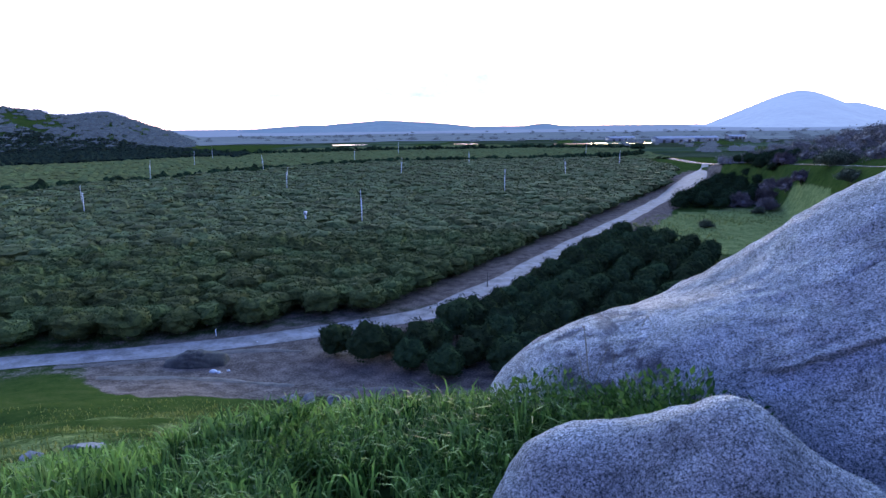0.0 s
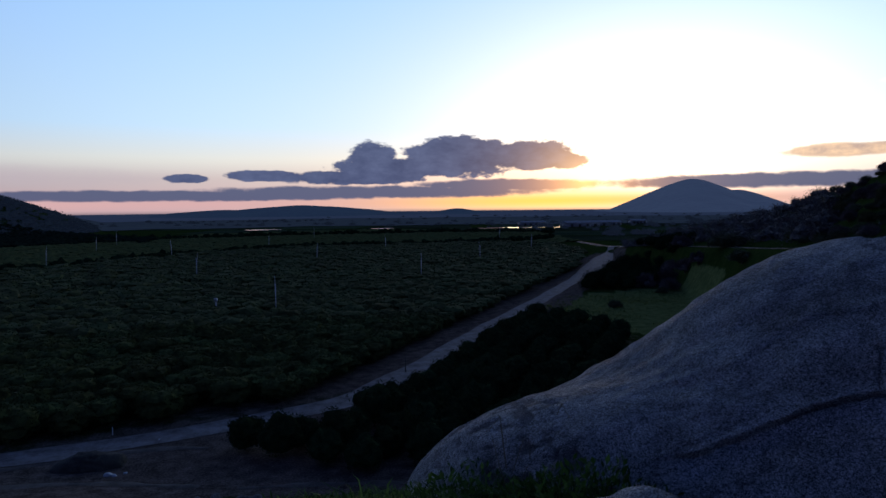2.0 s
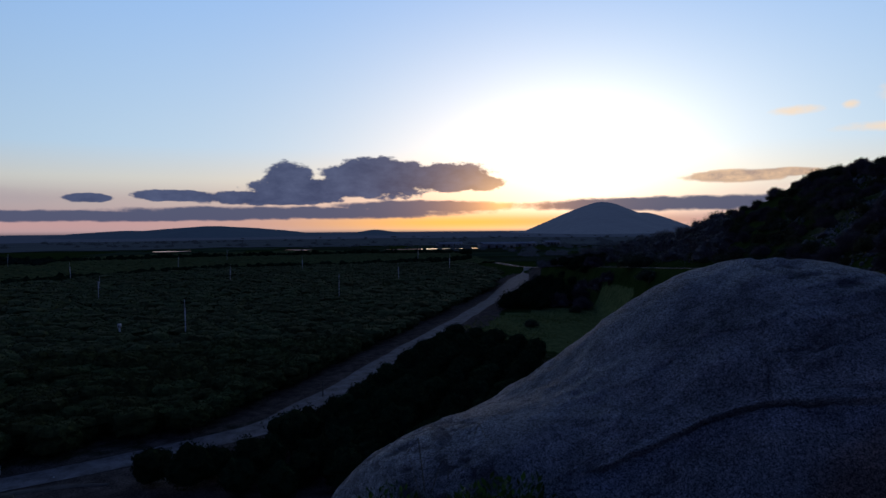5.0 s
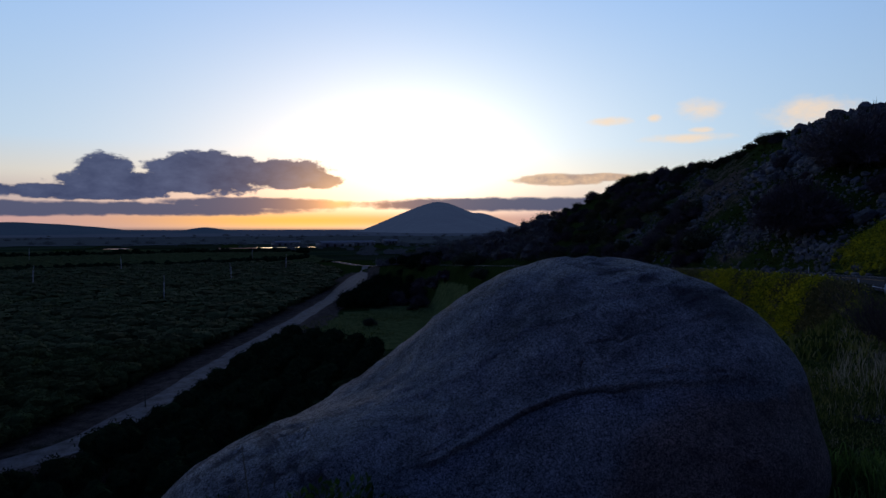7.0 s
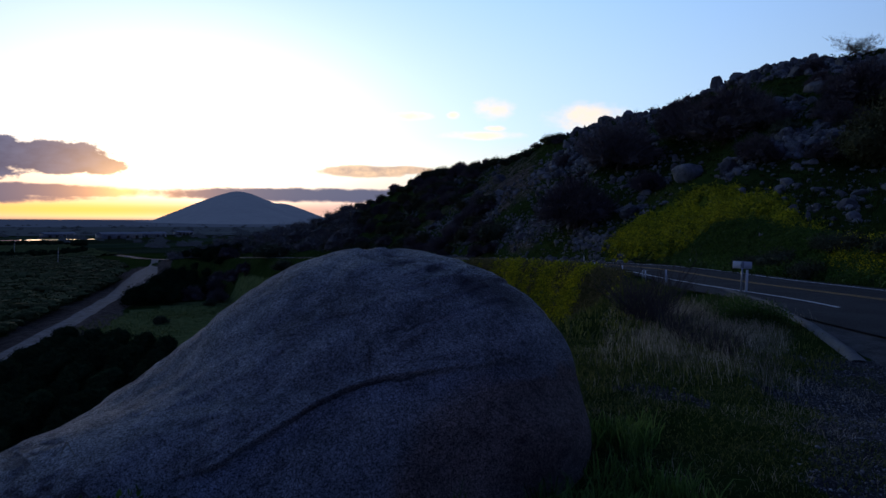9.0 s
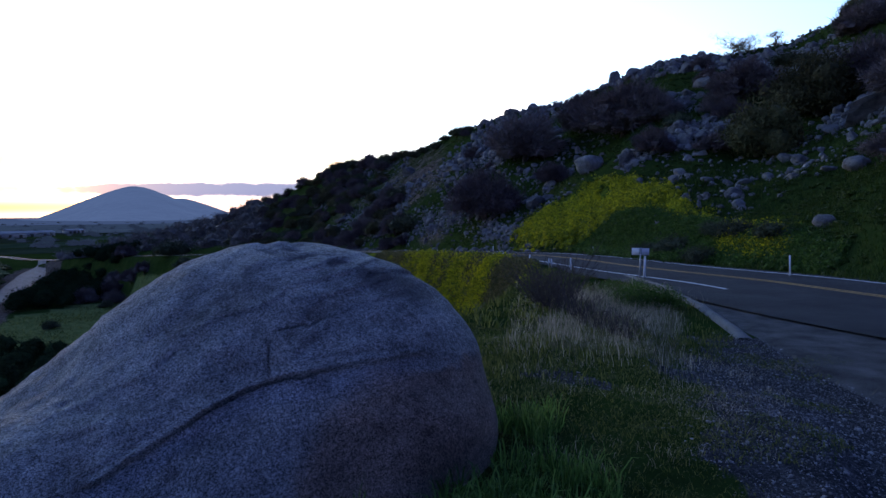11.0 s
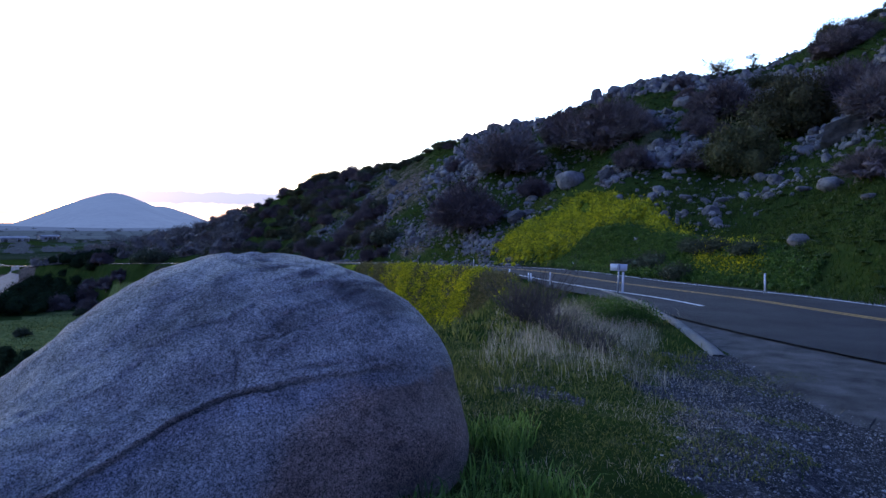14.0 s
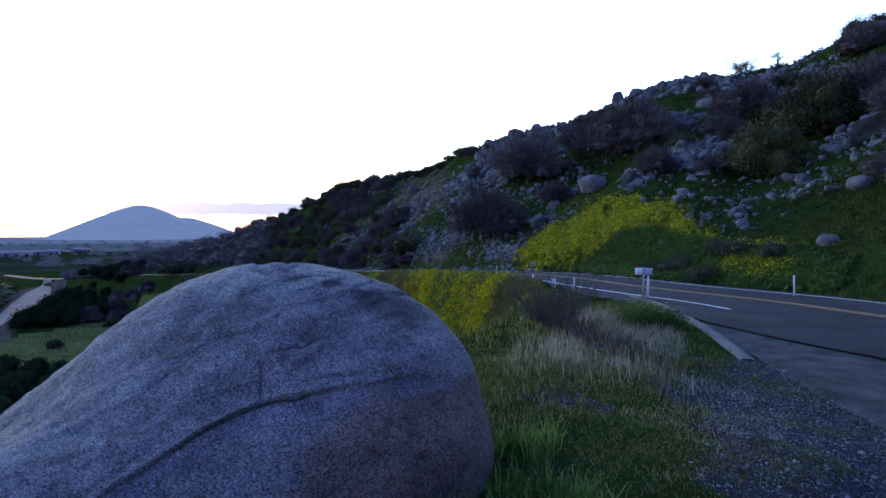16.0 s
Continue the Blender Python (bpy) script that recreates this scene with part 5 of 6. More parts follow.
for az, r, s in ((84.2, 73.0, 8.6), (80.1, 65.0, 7.2), (86.4, 107.0, 4.6), (82.4, 75.0, 5.0)):
    put_shrub(OAKS, *at_bearing(az, r), s, "dense olive-brown evergreen oak among the rocks", "hillside oaks", "tree", 1.1)
for az, r, s in ((61.5, 93.4, 10.5), (58.2, 79.0, 9.5), (69.5, 86.4, 12), (67.4, 96.1, 9), (71.0, 84.0, 8), (78.9, 81.0, 7.5), (87.7, 74.0, 8), (89.3, 46.0, 4.0), (86.4, 96.0, 6), (78.1, 75.5, 4.0), (89.9, 60.0, 6), (66.4, 97.5, 6.5), (88.0, 99.0, 6), (72.5, 81.0, 5)):
    put_shrub(TWIGS, *at_bearing(az, r), s, "leafless purple-brown shrub on the slope", "hillside shrubs", "shrub")
for az, r, s in ((51.2, 103.7, 6.5), (42.7, 171.1, 3.6), (41.7, 175.4, 3.4), (74.0, 42.0, 2.6), (77.5, 41.0, 2.4), (79.0, 39.5, 2.4), (72.0, 43.3, 2.2), (76.0, 38.0, 2.2), (81.5, 37.0, 2.2), (70.2, 95.8, 4), (82.0, 98.0, 5)):
    put_shrub(DARKS, *at_bearing(az, r), s, "dark green leafy bush above the road", "hillside bushes", "bush", 0.85)


def wooded(x, y, az, r, u, g):
    return g.random(len(x)) < 0.25 + fbm(x, y, 30, 2) * 1.2 + 0.5 * smoothstep(54, 42, az) + 0.12 * smoothstep(0.5, 1.0, u)


az_, r_ = scatter(190, 36, 51, 0.05, 1.0, wooded, 41)
for a, r in zip(az_, r_):
    kind = (OAKS, TWIGS, TWIGS, DARKS)[int(rng.integers(4))]
    lab = {id(OAKS): ("olive evergreen oak on the wooded slope", "tree"), id(TWIGS): ("bare purple-brown shrub on the wooded slope", "shrub"), id(DARKS): ("dark bush on the wooded slope", "bush")}[id(kind)]
    put_shrub(kind, *at_bearing(a, r), float(2.4 + rng.random() * 3.0), lab[0], "wooded slope plants", lab[1])
az_, r_ = scatter(32, 56, 92, 0.3, 1.0, wooded, 43)
for a, r in zip(az_, r_):
    put_shrub((TWIGS, DARKS)[int(rng.random() < 0.35)], *at_bearing(a, r), float(1.6 + rng.random() * 2.6), "low scrubby shrub between the rocks", "hillside scrub", "shrub")
for az in np.arange(38.5, 57, 0.9):
    put_shrub((OAKS, DARKS)[int(rng.random() < 0.5)], *at_bearing(az, float(np.interp(az, CREST_AZ, CREST_R)) - 3 - rng.random() * 5), float(2.6 + rng.random() * 2.6), "dark tree standing out on the skyline", "skyline trees", "tree", 0.9)
# foot of the hill towards the valley
for x, y, s in ((108, 226, 10), (119, 231, 10), (121, 220, 9), (118, 206, 8), (126, 240, 9), (112, 215, 7), (132, 244, 9)):
    put_shrub(TWIGS, x, y, s, "leafless purple shrub at the edge of the green field", "field edge shrubs", "shrub")
for x, y, s in ((118.5, 193, 9.5), (129, 204, 10), (139, 262, 8), (106, 163, 7), (148, 232, 8), (78, 182, 4.5), (106, 208, 4.5), (150, 255, 8), (100, 254, 4)):
    put_shrub(DARKS, x, y, s, "round dark tree beside the green field", "field edge trees", "tree")


def wood_foot(x, y, az, r, u, g):
    return g.random(len(x)) < 0.7


az_, r_ = scatter(150, 24, 39, 0.12, 1.05, wood_foot, 47)
x_, y_ = r_ * np.sin(np.radians(az_)), r_ * np.cos(np.radians(az_))
mass("hillfoot_scrub", x_, y_, 2, 2.7, 2.2, 1.3, M_TWIGS, "brown and olive scrub over the foot of the hill", 48, 0.45, 0.5, leaves=900, leaf=0.24, core=0.7, stick=0.5)


def bare_oak(x, y, height, seed, label):
    g = np.random.default_rng(seed)
    V, F = [], []

    def limb(p, d, length, rad, depth):
        pts, q, dd = [p], p.copy(), d.copy()
        for _ in range(3):
            dd = dd + g.normal(size=3) * 0.28
            dd /= np.linalg.norm(dd)
            q = q + dd * length / 3
            pts.append(q.copy())
        v, f = tapered([tuple(t) for t in pts], [rad, rad * 0.85, rad * 0.7, rad * 0.5], 5)
        n = len(V)
        V.extend(v)
        F.extend([tuple(i + n for i in t) for t in f])
        if depth:
            for _ in range(4):
                nd = dd * 0.55 + g.normal(size=3) * 0.8
                nd[2] = abs(nd[2]) * 0.6 + 0.10
                nd /= np.linalg.norm(nd)
                limb(pts[int(g.integers(1, 4))], nd, length * (0.66 + g.random() * 0.22), rad * 0.55, depth - 1)

    limb(np.array([0, 0, -0.4]), np.array([0.1, 0.0, 1.0]), height * 0.20, height * 0.024, 5)
    top = empty("bare_oak", pose(x, y, float(ground_z(x, y))))
    V = [(p[0] * 1.45, p[1] * 1.45, p[2]) for p in V]
    part("trunk", mesh_of("trunk", V, F, M_BARK), None, top)
    return tagged(top, label, "tree")


bare_oak(*at_bearing(77.7, 119.4), 8.6, 3, "leafless spreading oak on the skyline")
bare_oak(*at_bearing(80.9, 122.0), 6.2, 5, "small leafless oak on the skyline")
bare_oak(*at_bearing(79.4, 120.6), 4.4, 9, "small leafless oak on the skyline")
az_, r_ = scatter(7000, 44, 92, 0.0, 1.0, lambda x, y, az, r, u, g: (g.random(len(x)) < 0.45 + fbm(x, y, 12, 2)) & ~inside(MUSTARD_BANK, az, r), 37)
TUFTS = az_, r_
bare_oak(*at_bearing(64.4, 124.0), 3.4, 12, "small leafless tree on the rocky ridge")

# ---- the valley: wind machines, ponds, sheds, far trees, dirt yard ----
M_WHITE_METAL = material("white_painted_steel", (0.30, 0.31, 0.32), (0.46, 0.46, 0.46), 0.8, 6, 0.5, 0.05, 20)
M_BLADE = material("pale_blade", (0.45, 0.45, 0.46), (0.62, 0.62, 0.62), 0.8, 6, 0.45, 0.0)
M_WATER = material("still_water", (0.02, 0.03, 0.035), (0.03, 0.04, 0.045), 8, 4, 0.03, 0.0, spec=0.6)
M_SHED = material("weathered_shed_walls", (0.16, 0.16, 0.165), (0.26, 0.26, 0.26), 6, 6, 0.7, 0.0)
M_ROOF = material("pale_metal_roof", (0.14, 0.15, 0.165), (0.24, 0.25, 0.27), 6, 6, 0.85, 0.0, spec=0.05)
M_HEAP_AND_SHADE = material("dark_earth_and_doorway_shade", (0.025, 0.022, 0.018), (0.07, 0.06, 0.045), 1.5, 9, 0.95, 0.8, 20)
M_LITTER = material("white_litter", (0.34, 0.34, 0.33), (0.52, 0.52, 0.50), 0.4, 5, 0.7, 0.2, 12)


def wind_machine():
    top = empty("wind_machine")
    part("mast", tube_bm(0.16, 0.11, 9.4, (0, 0, -0.2), 12), M_WHITE_METAL, top)
    head = part("gearbox", box_bm(0.34, 0.75, 0.36, 0.06, (0, 0.1, 9.35)), M_WHITE_METAL, top)
    part("hub", tube_bm(0.12, 0.10, 0.2, (0, 0.45, 9.28), 10), M_WHITE_METAL, head)
    for s in (1, -1):
        bm = box_bm(0.16, 0.05, 2.5, 0.02, (0, 0.5, 9.38 + s * 1.3))
        for v in bm.verts:
            if abs(v.co.z - 9.38) > 1.6:
                v.co.x *= 0.55
        part("blade", bm, M_BLADE, head)
    part("engine_box", box_bm(0.9, 1.5, 1.2, 0.05, (0, 1.0, 0.6)), M_WHITE_METAL, top)
    return top


MACHINES = [(-19.3, 182.0), (-62.5, 287.4), (29.4, 258.3), (-110.5, 209.9), (-15.2, 351.1), (69.1, 334.6), (120.3, 416.2), (-101.9, 405.2), (-152.2, 361.3), (-57.0, 503.6), (26.3, 439.1), (-175.2, 495.5), (-191.0, 585.8), (131.1, 551.5), (-30.0, 640.0)]
first = wind_machine()
for i, (x, y) in enumerate(MACHINES):
    m = pose(x, y, FLOOR, 0, 0, rng.random() * 360)
    ob = first if i == 0 else copy_thing(first, m)
    ob.matrix_basis = m
    tagged(ob, "tall white wind machine with a two-blade fan over the orchard", "wind machine", "orchard wind machines")
irr = empty("pump_stand", pose(-36.0, 187.3, FLOOR))
part("mast", tube_bm(0.25, 0.2, 5.2, (0, 0, -0.1), 10), M_WHITE_METAL, irr)
part("tank", tube_bm(0.5, 0.5, 0.9, (0, 0, 4.6), 14), M_WHITE_METAL, irr)
tagged(irr, "short white tank stand among the citrus trees", "tank")


def pond(x, y, rx, ry, label):
    bm = bmesh.new()
    vs = []
    for k in range(28):
        a = 2 * math.pi * k / 28
        w = 1 + 0.22 * math.sin(3 * a + x) + 0.1 * math.sin(5 * a + y)
        vs.append(bm.verts.new((rx * w * math.cos(a), ry * w * math.sin(a), 0)))
    bm.faces.new(vs)
    ob = part("water", bm, M_WATER)
    ob.location = (x, y, FLOOR + 1.9)
    return tagged(ob, label, "pond", kind="structure")


pond(-112, 905, 22, 14, "still pond that mirrors the bright evening sky")
pond(50, 886, 14, 11, "still pond that mirrors the bright evening sky")
pond(99, 520, 16, 4.5, "narrow pond that mirrors the bright evening sky")
pond(230, 840, 60, 10, "long pond that mirrors the bright evening sky")


def shed(x, y, w, d, h, turn):
    top = empty("shed", pose(x, y, FLOOR, 0, 0, turn))
    part("wall", box_bm(w, d, h, 0.0, (0, 0, h / 2)), M_SHED, top)
    bm = bmesh.new()
    v = [bm.verts.new(c) for c in ((-w / 2 - 1, -d / 2 - 1, h), (w / 2 + 1, -d / 2 - 1, h), (w / 2 + 1, d / 2 + 1, h), (-w / 2 - 1, d / 2 + 1, h), (-w / 2 - 1, 0, h + d * 0.13), (w / 2 + 1, 0, h + d * 0.13))]
    for f in ((0, 1, 5, 4), (2, 3, 4, 5), (0, 4, 3), (1, 2, 5), (3, 2, 1, 0)):
        bm.faces.new([v[i] for i in f])
    part("roof", bm, M_ROOF, top, smooth=False)
    # solid dark slabs on the wall paint the shade of open doorways
    for k in range(4):
        part("doorway_shade", box_bm(4.0, 0.3, h * 0.7, 0, (-w * 0.36 + k * w * 0.24, -d / 2 - 0.12, h * 0.35)), M_HEAP_AND_SHADE, top, "dark slab standing in for the shade inside a doorway")
    return tagged(top, "long white packing shed with a pale metal roof", "shed", "packing sheds")


shed(330, 893, 52, 20, 6, 10)
shed(392, 940, 34, 18, 5, 5)
shed(285, 985, 40, 16, 5, 12)
shed(470, 1010, 26, 14, 5, 8)

# haze over the distant trees is painted in as a faint blue emission
M_FAR_TREE = haze_glow_material("far_trees_haze_glow", (0.012, 0.02, 0.012), (0.03, 0.042, 0.024), 6, (0.28, 0.44, 1.0), 0.014)
gx, gy = [], []
for cx, cy, n, sx, sy in ((260, 930, 14, 40, 10), (420, 900, 22, 60, 25), (350, 1080, 40, 160, 40), (150, 1150, 40, 190, 25), (-150, 1250, 36, 200, 30), (560, 1000, 50, 130, 90), (700, 1250, 60, 200, 130), (60, 1600, 50, 420, 60), (-350, 1500, 40, 150, 60), (900, 1700, 60, 320, 160), (500, 1900, 50, 300, 120), (330, 760, 24, 60, 60), (290, 620, 14, 26, 40)):
    gx.append(cx + rng.normal(size=n) * sx)
    gy.append(cy + rng.normal(size=n) * sy)
gx, gy = np.concatenate(gx), np.concatenate(gy)
pick = rng.random(len(gx)) < 0.62
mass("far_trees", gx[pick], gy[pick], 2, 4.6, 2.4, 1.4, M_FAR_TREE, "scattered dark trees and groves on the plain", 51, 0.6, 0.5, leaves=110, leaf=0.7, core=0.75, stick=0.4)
# hedge along the far edge of the orchard
hx, hy = line_through([(-190, 292), (-148, 343), (-95, 431), (-25, 485), (60, 496), (130, 520), (180, 560)], 3.4)
mass("hedge_row", hx, hy, 2, 2.6, 2.6, 2.2, M_DARK_FAR, "dark windbreak hedge along the orchard edge", 53, 0.25, 0.4)
hx, hy = line_through([(-260, 640), (-60, 720), (120, 740), (230, 700)], 5)
mass("hedge_row", hx, hy, 2, 3.4, 2.8, 2.2, M_DARK_FAR, "dark windbreak hedge across the far fields", 54, 0.3, 0.4)
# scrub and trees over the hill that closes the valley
# the scrub glows slightly blue in place of haze before the hill
M_HILL_SCRUB = haze_glow_material("hill_scrub_haze_glow", (0.014, 0.020, 0.016), (0.036, 0.044, 0.032), 12, (0.26, 0.44, 1.0), 0.011)
g_ = np.random.default_rng(61)
la, lr = -19.5 - 18 * g_.random(4200), 820 + 300 * g_.random(4200)
lx_, ly_ = lr * np.sin(np.radians(la)), lr * np.cos(np.radians(la))
k = (ground_z(lx_, ly_) > FLOOR + 3) & (g_.random(4200) < 0.65 + fbm(lx_, ly_, 70, 3))
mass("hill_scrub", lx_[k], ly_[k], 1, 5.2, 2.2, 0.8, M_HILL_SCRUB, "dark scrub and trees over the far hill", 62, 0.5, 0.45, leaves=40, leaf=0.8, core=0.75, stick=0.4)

heap = tagged(part("earth_mound", blob_mesh("earth_mound", [((0, 0, -0.3), (3.0, 1.9, 2.0)), ((2.8, 0.4, -0.5), (2.6, 1.5, 1.5)), ((-2.6, -0.3, -0.6), (2.4, 1.4, 1.2))], M_HEAP_AND_SHADE, 50, 90, 0.25), None), "dark weedy mound of earth on the dirt yard", "earth mound")
heap.location = (-30.5, 80.5, FLOOR)
for k, (x, y, s) in enumerate(((-27.3, 77.2, 0.9), (-26.6, 77.0, 0.6), (-25.6, 77.6, 0.45), (-24.8, 88.5, 0.3))):
    ob = tagged(part("litter", rock_mesh("litter", 300 + k, 0.5 * s, 0.5, M_LITTER, 10, 14, 0.1), None), "crumpled white scrap lying on the dirt", "litter", "scraps on the dirt yard")
    ob.location = (x, y, float(ground_z(x, y)) + 0.12 * s)
for az, r, s in ((-13.8, 67.5, 1.6), (-13.0, 67.2, 1.2), (-11.6, 66.0, 2.0), (-9.2, 66.6, 2.2), (-8.4, 66.4, 1.6), (-9.4, 61.0, 1.3), (-13.0, 57.0, 1.0), (-6.0, 63.0, 0.9)):
    put_rock(az, r, s, "blue-grey rock in the green grass below", "rocks on the lower bank", 0.8)
put_rock(-29.6, 22.6, 1.5, "mossy grey rock showing through the tall grass", "rocks on the bank", 0.9)
put_rock(-33.8, 20.0, 0.7, "small grey rock in the grass of the bank", "rocks on the bank", 0.8)
pole = tagged(part("wooden_pole", tube_bm(0.11, 0.08, 3.2, (0, 0, -0.3), 8), M_BARK), "short dark wooden pole beside the dirt road", "pole")
pole.location = (10.2, 117.5, FLOOR)
stake = tagged(part("white_stake", tube_bm(0.06, 0.05, 1.3, (0, 0, -0.2), 8), M_POST), "thin white stake at the orchard edge", "stake")
stake.location = (-31.5, 91.5, FLOOR)
# ruts and graded banks of the dirt yard
M_RUT = material("raw_soil_ridge", (0.038, 0.030, 0.024), (0.11, 0.088, 0.072), 1.2, 9, 0.95, 0.7, 20)
for k, pts in enumerate(([(-48, 79.5), (-36, 82.0), (-24, 85.5), (-17, 84)], [(-40, 74.5), (-26, 74.5), (-16, 72)], [(-12, 70.5), (-3, 70.8), (6, 69.5)])):
    x, y = line_through(pts, 0.8)
    ob = strip("soil_ridge", x, y, 1.3 + fbm(x, y, 3) * 1.4, M_RUT, 0.03, 4)
    co = np.zeros(len(ob.data.vertices) * 3, dtype=np.float32)
    ob.data.vertices.foreach_get("co", co)
    co = co.reshape(-1, 5, 3)
    co[:, 1:4, 2] += np.array([0.06, 0.1, 0.06]) * (1 + fbm(x, y, 2)[:, None])
    ob.data.vertices.foreach_set("co", co.ravel())
    tagged(ob, "low ridge of raw soil along wheel ruts", "soil ridge", kind="structure")

# ---- grasses, flowers, weeds and gravel near the viewpoint ----
def blade_material(name, dark, light, rough=0.6, mid=None, patches=1.6):
    m = bpy.data.materials.new(name)
    m.use_nodes = True
    t = m.node_tree
    b = t.nodes["Principled BSDF"]
    rand = Num(t, t.nodes.new("ShaderNodeNewGeometry").outputs["Random Per Island"])
    co = t.nodes.new("ShaderNodeTexCoord").outputs["Object"]
    f = rand * 0.6 + Num(t, noise_at(t, co, patches, 4).outputs["Fac"]) * 0.5
    t.links.new(ramp(t, f, [(0.25, dark), (0.85, light)] if mid is None else [(0.25, dark), (0.6, mid), (0.88, light)]), b.inputs["Base Color"])
    b.inputs["Roughness"].default_value = rough
    b.inputs["Specular IOR Level"].default_value = 0.10
    # thin leaves let the light from behind through
    thin = t.nodes.new("ShaderNodeBsdfTranslucent")
    both = t.nodes.new("ShaderNodeMixShader")
    both.inputs[0].default_value = 0.45
    t.links.new(b.inputs["Base Color"].links[0].from_socket, thin.inputs[0])
    t.links.new(b.outputs[0], both.inputs[1])
    t.links.new(thin.outputs[0], both.inputs[2])
    t.links.new(both.outputs[0], t.nodes["Material Output"].inputs[0])
    return m


M_LUSH = blade_material("lush_grass", (0.020, 0.055, 0.010), (0.15, 0.26, 0.055), 0.5)
M_SHORT = blade_material("short_grass", (0.026, 0.044, 0.008), (0.19, 0.185, 0.050), 0.6, (0.075, 0.095, 0.020))
M_HILLGRASS = blade_material("dark_hill_grass", (0.012, 0.030, 0.006), (0.055, 0.085, 0.016))
M_STRAW = blade_material("dry_straw", (0.17, 0.145, 0.10), (0.48, 0.42, 0.31), 0.85)
M_MUSTARD = blade_material("mustard_in_flower", (0.060, 0.095, 0.012), (0.58, 0.50, 0.018), 0.7, (0.25, 0.265, 0.015), 0.25)
M_OLIVE = blade_material("olive_weeds", (0.045, 0.050, 0.018), (0.19, 0.16, 0.075), 0.8, (0.095, 0.095, 0.036), 0.4)
M_WEED = blade_material("weed_leaves", (0.018, 0.048, 0.009), (0.085, 0.15, 0.030), 0.5)
M_STONE = material("gravel_stones", (0.030, 0.030, 0.031), (0.22, 0.217, 0.212), 0.1, 5, 0.85, 0.3, 9, per="island", random_value=1.5)


def blades(name, xs, ys, h0, h1, width, bend, mat, label, seed, category="grass"):
    g = np.random.default_rng(seed)
    n = len(xs)
    base = np.stack([xs, ys, ground_z(xs, ys) - 0.03], 1)
    h = (h0 + (h1 - h0) * g.random(n) ** 1.4)[:, None]
    a = g.random(n) * 6.283
    side = np.stack([np.cos(a), np.sin(a), np.zeros(n)], 1) * (width * (0.6 + g.random(n) * 0.8))[:, None] / 2
    lean = g.random(n) * 6.283
    out = np.stack([np.cos(lean), np.sin(lean), np.zeros(n)], 1) * h * (bend * (0.25 + g.random(n)))[:, None]
    up = np.array([0, 0, 1.0])
    p1 = base + up * h * 0.45 + out * 0.16
    p2 = base + up * h * 0.80 + out * 0.5
    p3 = base + up * h * (1.0 - 0.25 * bend) + out
    V = np.stack([base - side, base + side, p1 - side, p1 + side, p2 - side * 0.7, p2 + side * 0.7, p3], 1).reshape(-1, 3)
    i = np.arange(n)[:, None] * 7
    F = np.concatenate([i + [0, 1, 3], i + [0, 3, 2], i + [2, 3, 5], i + [2, 5, 4], i + [4, 5, 6]])
    return tagged(part(name, mesh_of(name, V, F, mat), None), label, category, kind="stuff")


def in_sector(n, az0, az1, r0, r1, seed, patch=0.0, size=1.0):
    g = np.random.default_rng(seed)
    az = az0 + (az1 - az0) * g.random(n * 3)
    r = np.sqrt(r0 * r0 + (r1 * r1 - r0 * r0) * g.random(n * 3))
    x, y = r * np.sin(np.radians(az)), r * np.cos(np.radians(az))
    k = g.random(len(x)) < np.clip(1 - patch + patch * 3 * fbm(x, y, size, 2), 0, 1)
    return x[k][:n], y[k][:n]


x, y = in_sector(52000, -44, 20, 1.5, 4.2, 71, 0.45, 0.4)
k = rng.random(len(x)) < np.interp(np.degrees(np.arctan2(x, y)), [-44, -30, -24, -10, -8, -3, -1], [0.25, 0.4, 1.0, 1.0, 0.7, 0.7, 1.0])
x, y = x[k], y[k]
blades("tall_grass", x, y, 0.10, 0.30, 0.014, 0.6, M_LUSH, "tall lush green grass on the edge of the bank", 72)
x, y = in_sector(1700, -2.5, 8, 2.8, 3.6, 73, 0.6, 0.4)
blades("tall_grass", x, y, 0.14, 0.40, 0.016, 0.6, M_LUSH, "tall lush green grass between the boulders", 74)
x, y = in_sector(5200, 5, 23, 2.75, 3.5, 105, 0.5, 0.4)
blades("tall_grass", x, y, 0.20, 0.50, 0.013, 0.6, M_LUSH, "lush green grass between the boulders", 106)
x, y = in_sector(1700, -23, -9, 2.7, 3.8, 97, 0.9, 0.35)
blades("tall_grass", x, y, 0.10, 0.34, 0.016, 0.5, M_LUSH, "tufts of tall blue-green grass on the bank edge", 98)
x, y = in_sector(1500, 2, 34, 1.45, 1.95, 75)
blades("tall_grass", x, y, 0.15, 0.36, 0.009, 0.55, M_LUSH, "lush grass at the foot of the low boulder", 76)
x, y = in_sector(5, 51.0, 52.4, 2.05, 2.25, 113)
blades("tall_grass", x, y, 0.60, 0.88, 0.034, 0.16, M_WEED, "a few tall dark grass blades before the great boulder", 114)
x, y = in_sector(12000, -44, 10, 4.3, 16, 77, 0.4, 2.0)
blades("bank_grass", x, y, 0.08, 0.26, 0.02, 0.6, M_LUSH, "rough green grass down the bank", 78)
x, y = in_sector(12000, -44, 6, 16, 66, 79, 0.6, 5.0)
blades("bank_grass", x, y, 0.12, 0.35, 0.05, 0.6, M_SHORT, "rough green grass on the lower bank", 80)
x, y = in_sector(9500, 57, 74, 3.2, 7.0, 81, 0.5, 0.7)
edge = np.interp(np.hypot(x, y), [3.2, 4.3, 4.8, 5.9, 7.4], [75, 71, 67.5, 63, 60.5])
k = np.degrees(np.arctan2(x, y)) + fbm(x, y, 0.6) * 6 + np.abs(rng.normal(size=len(x))) * 1.5 < edge
x, y = x[k], y[k]
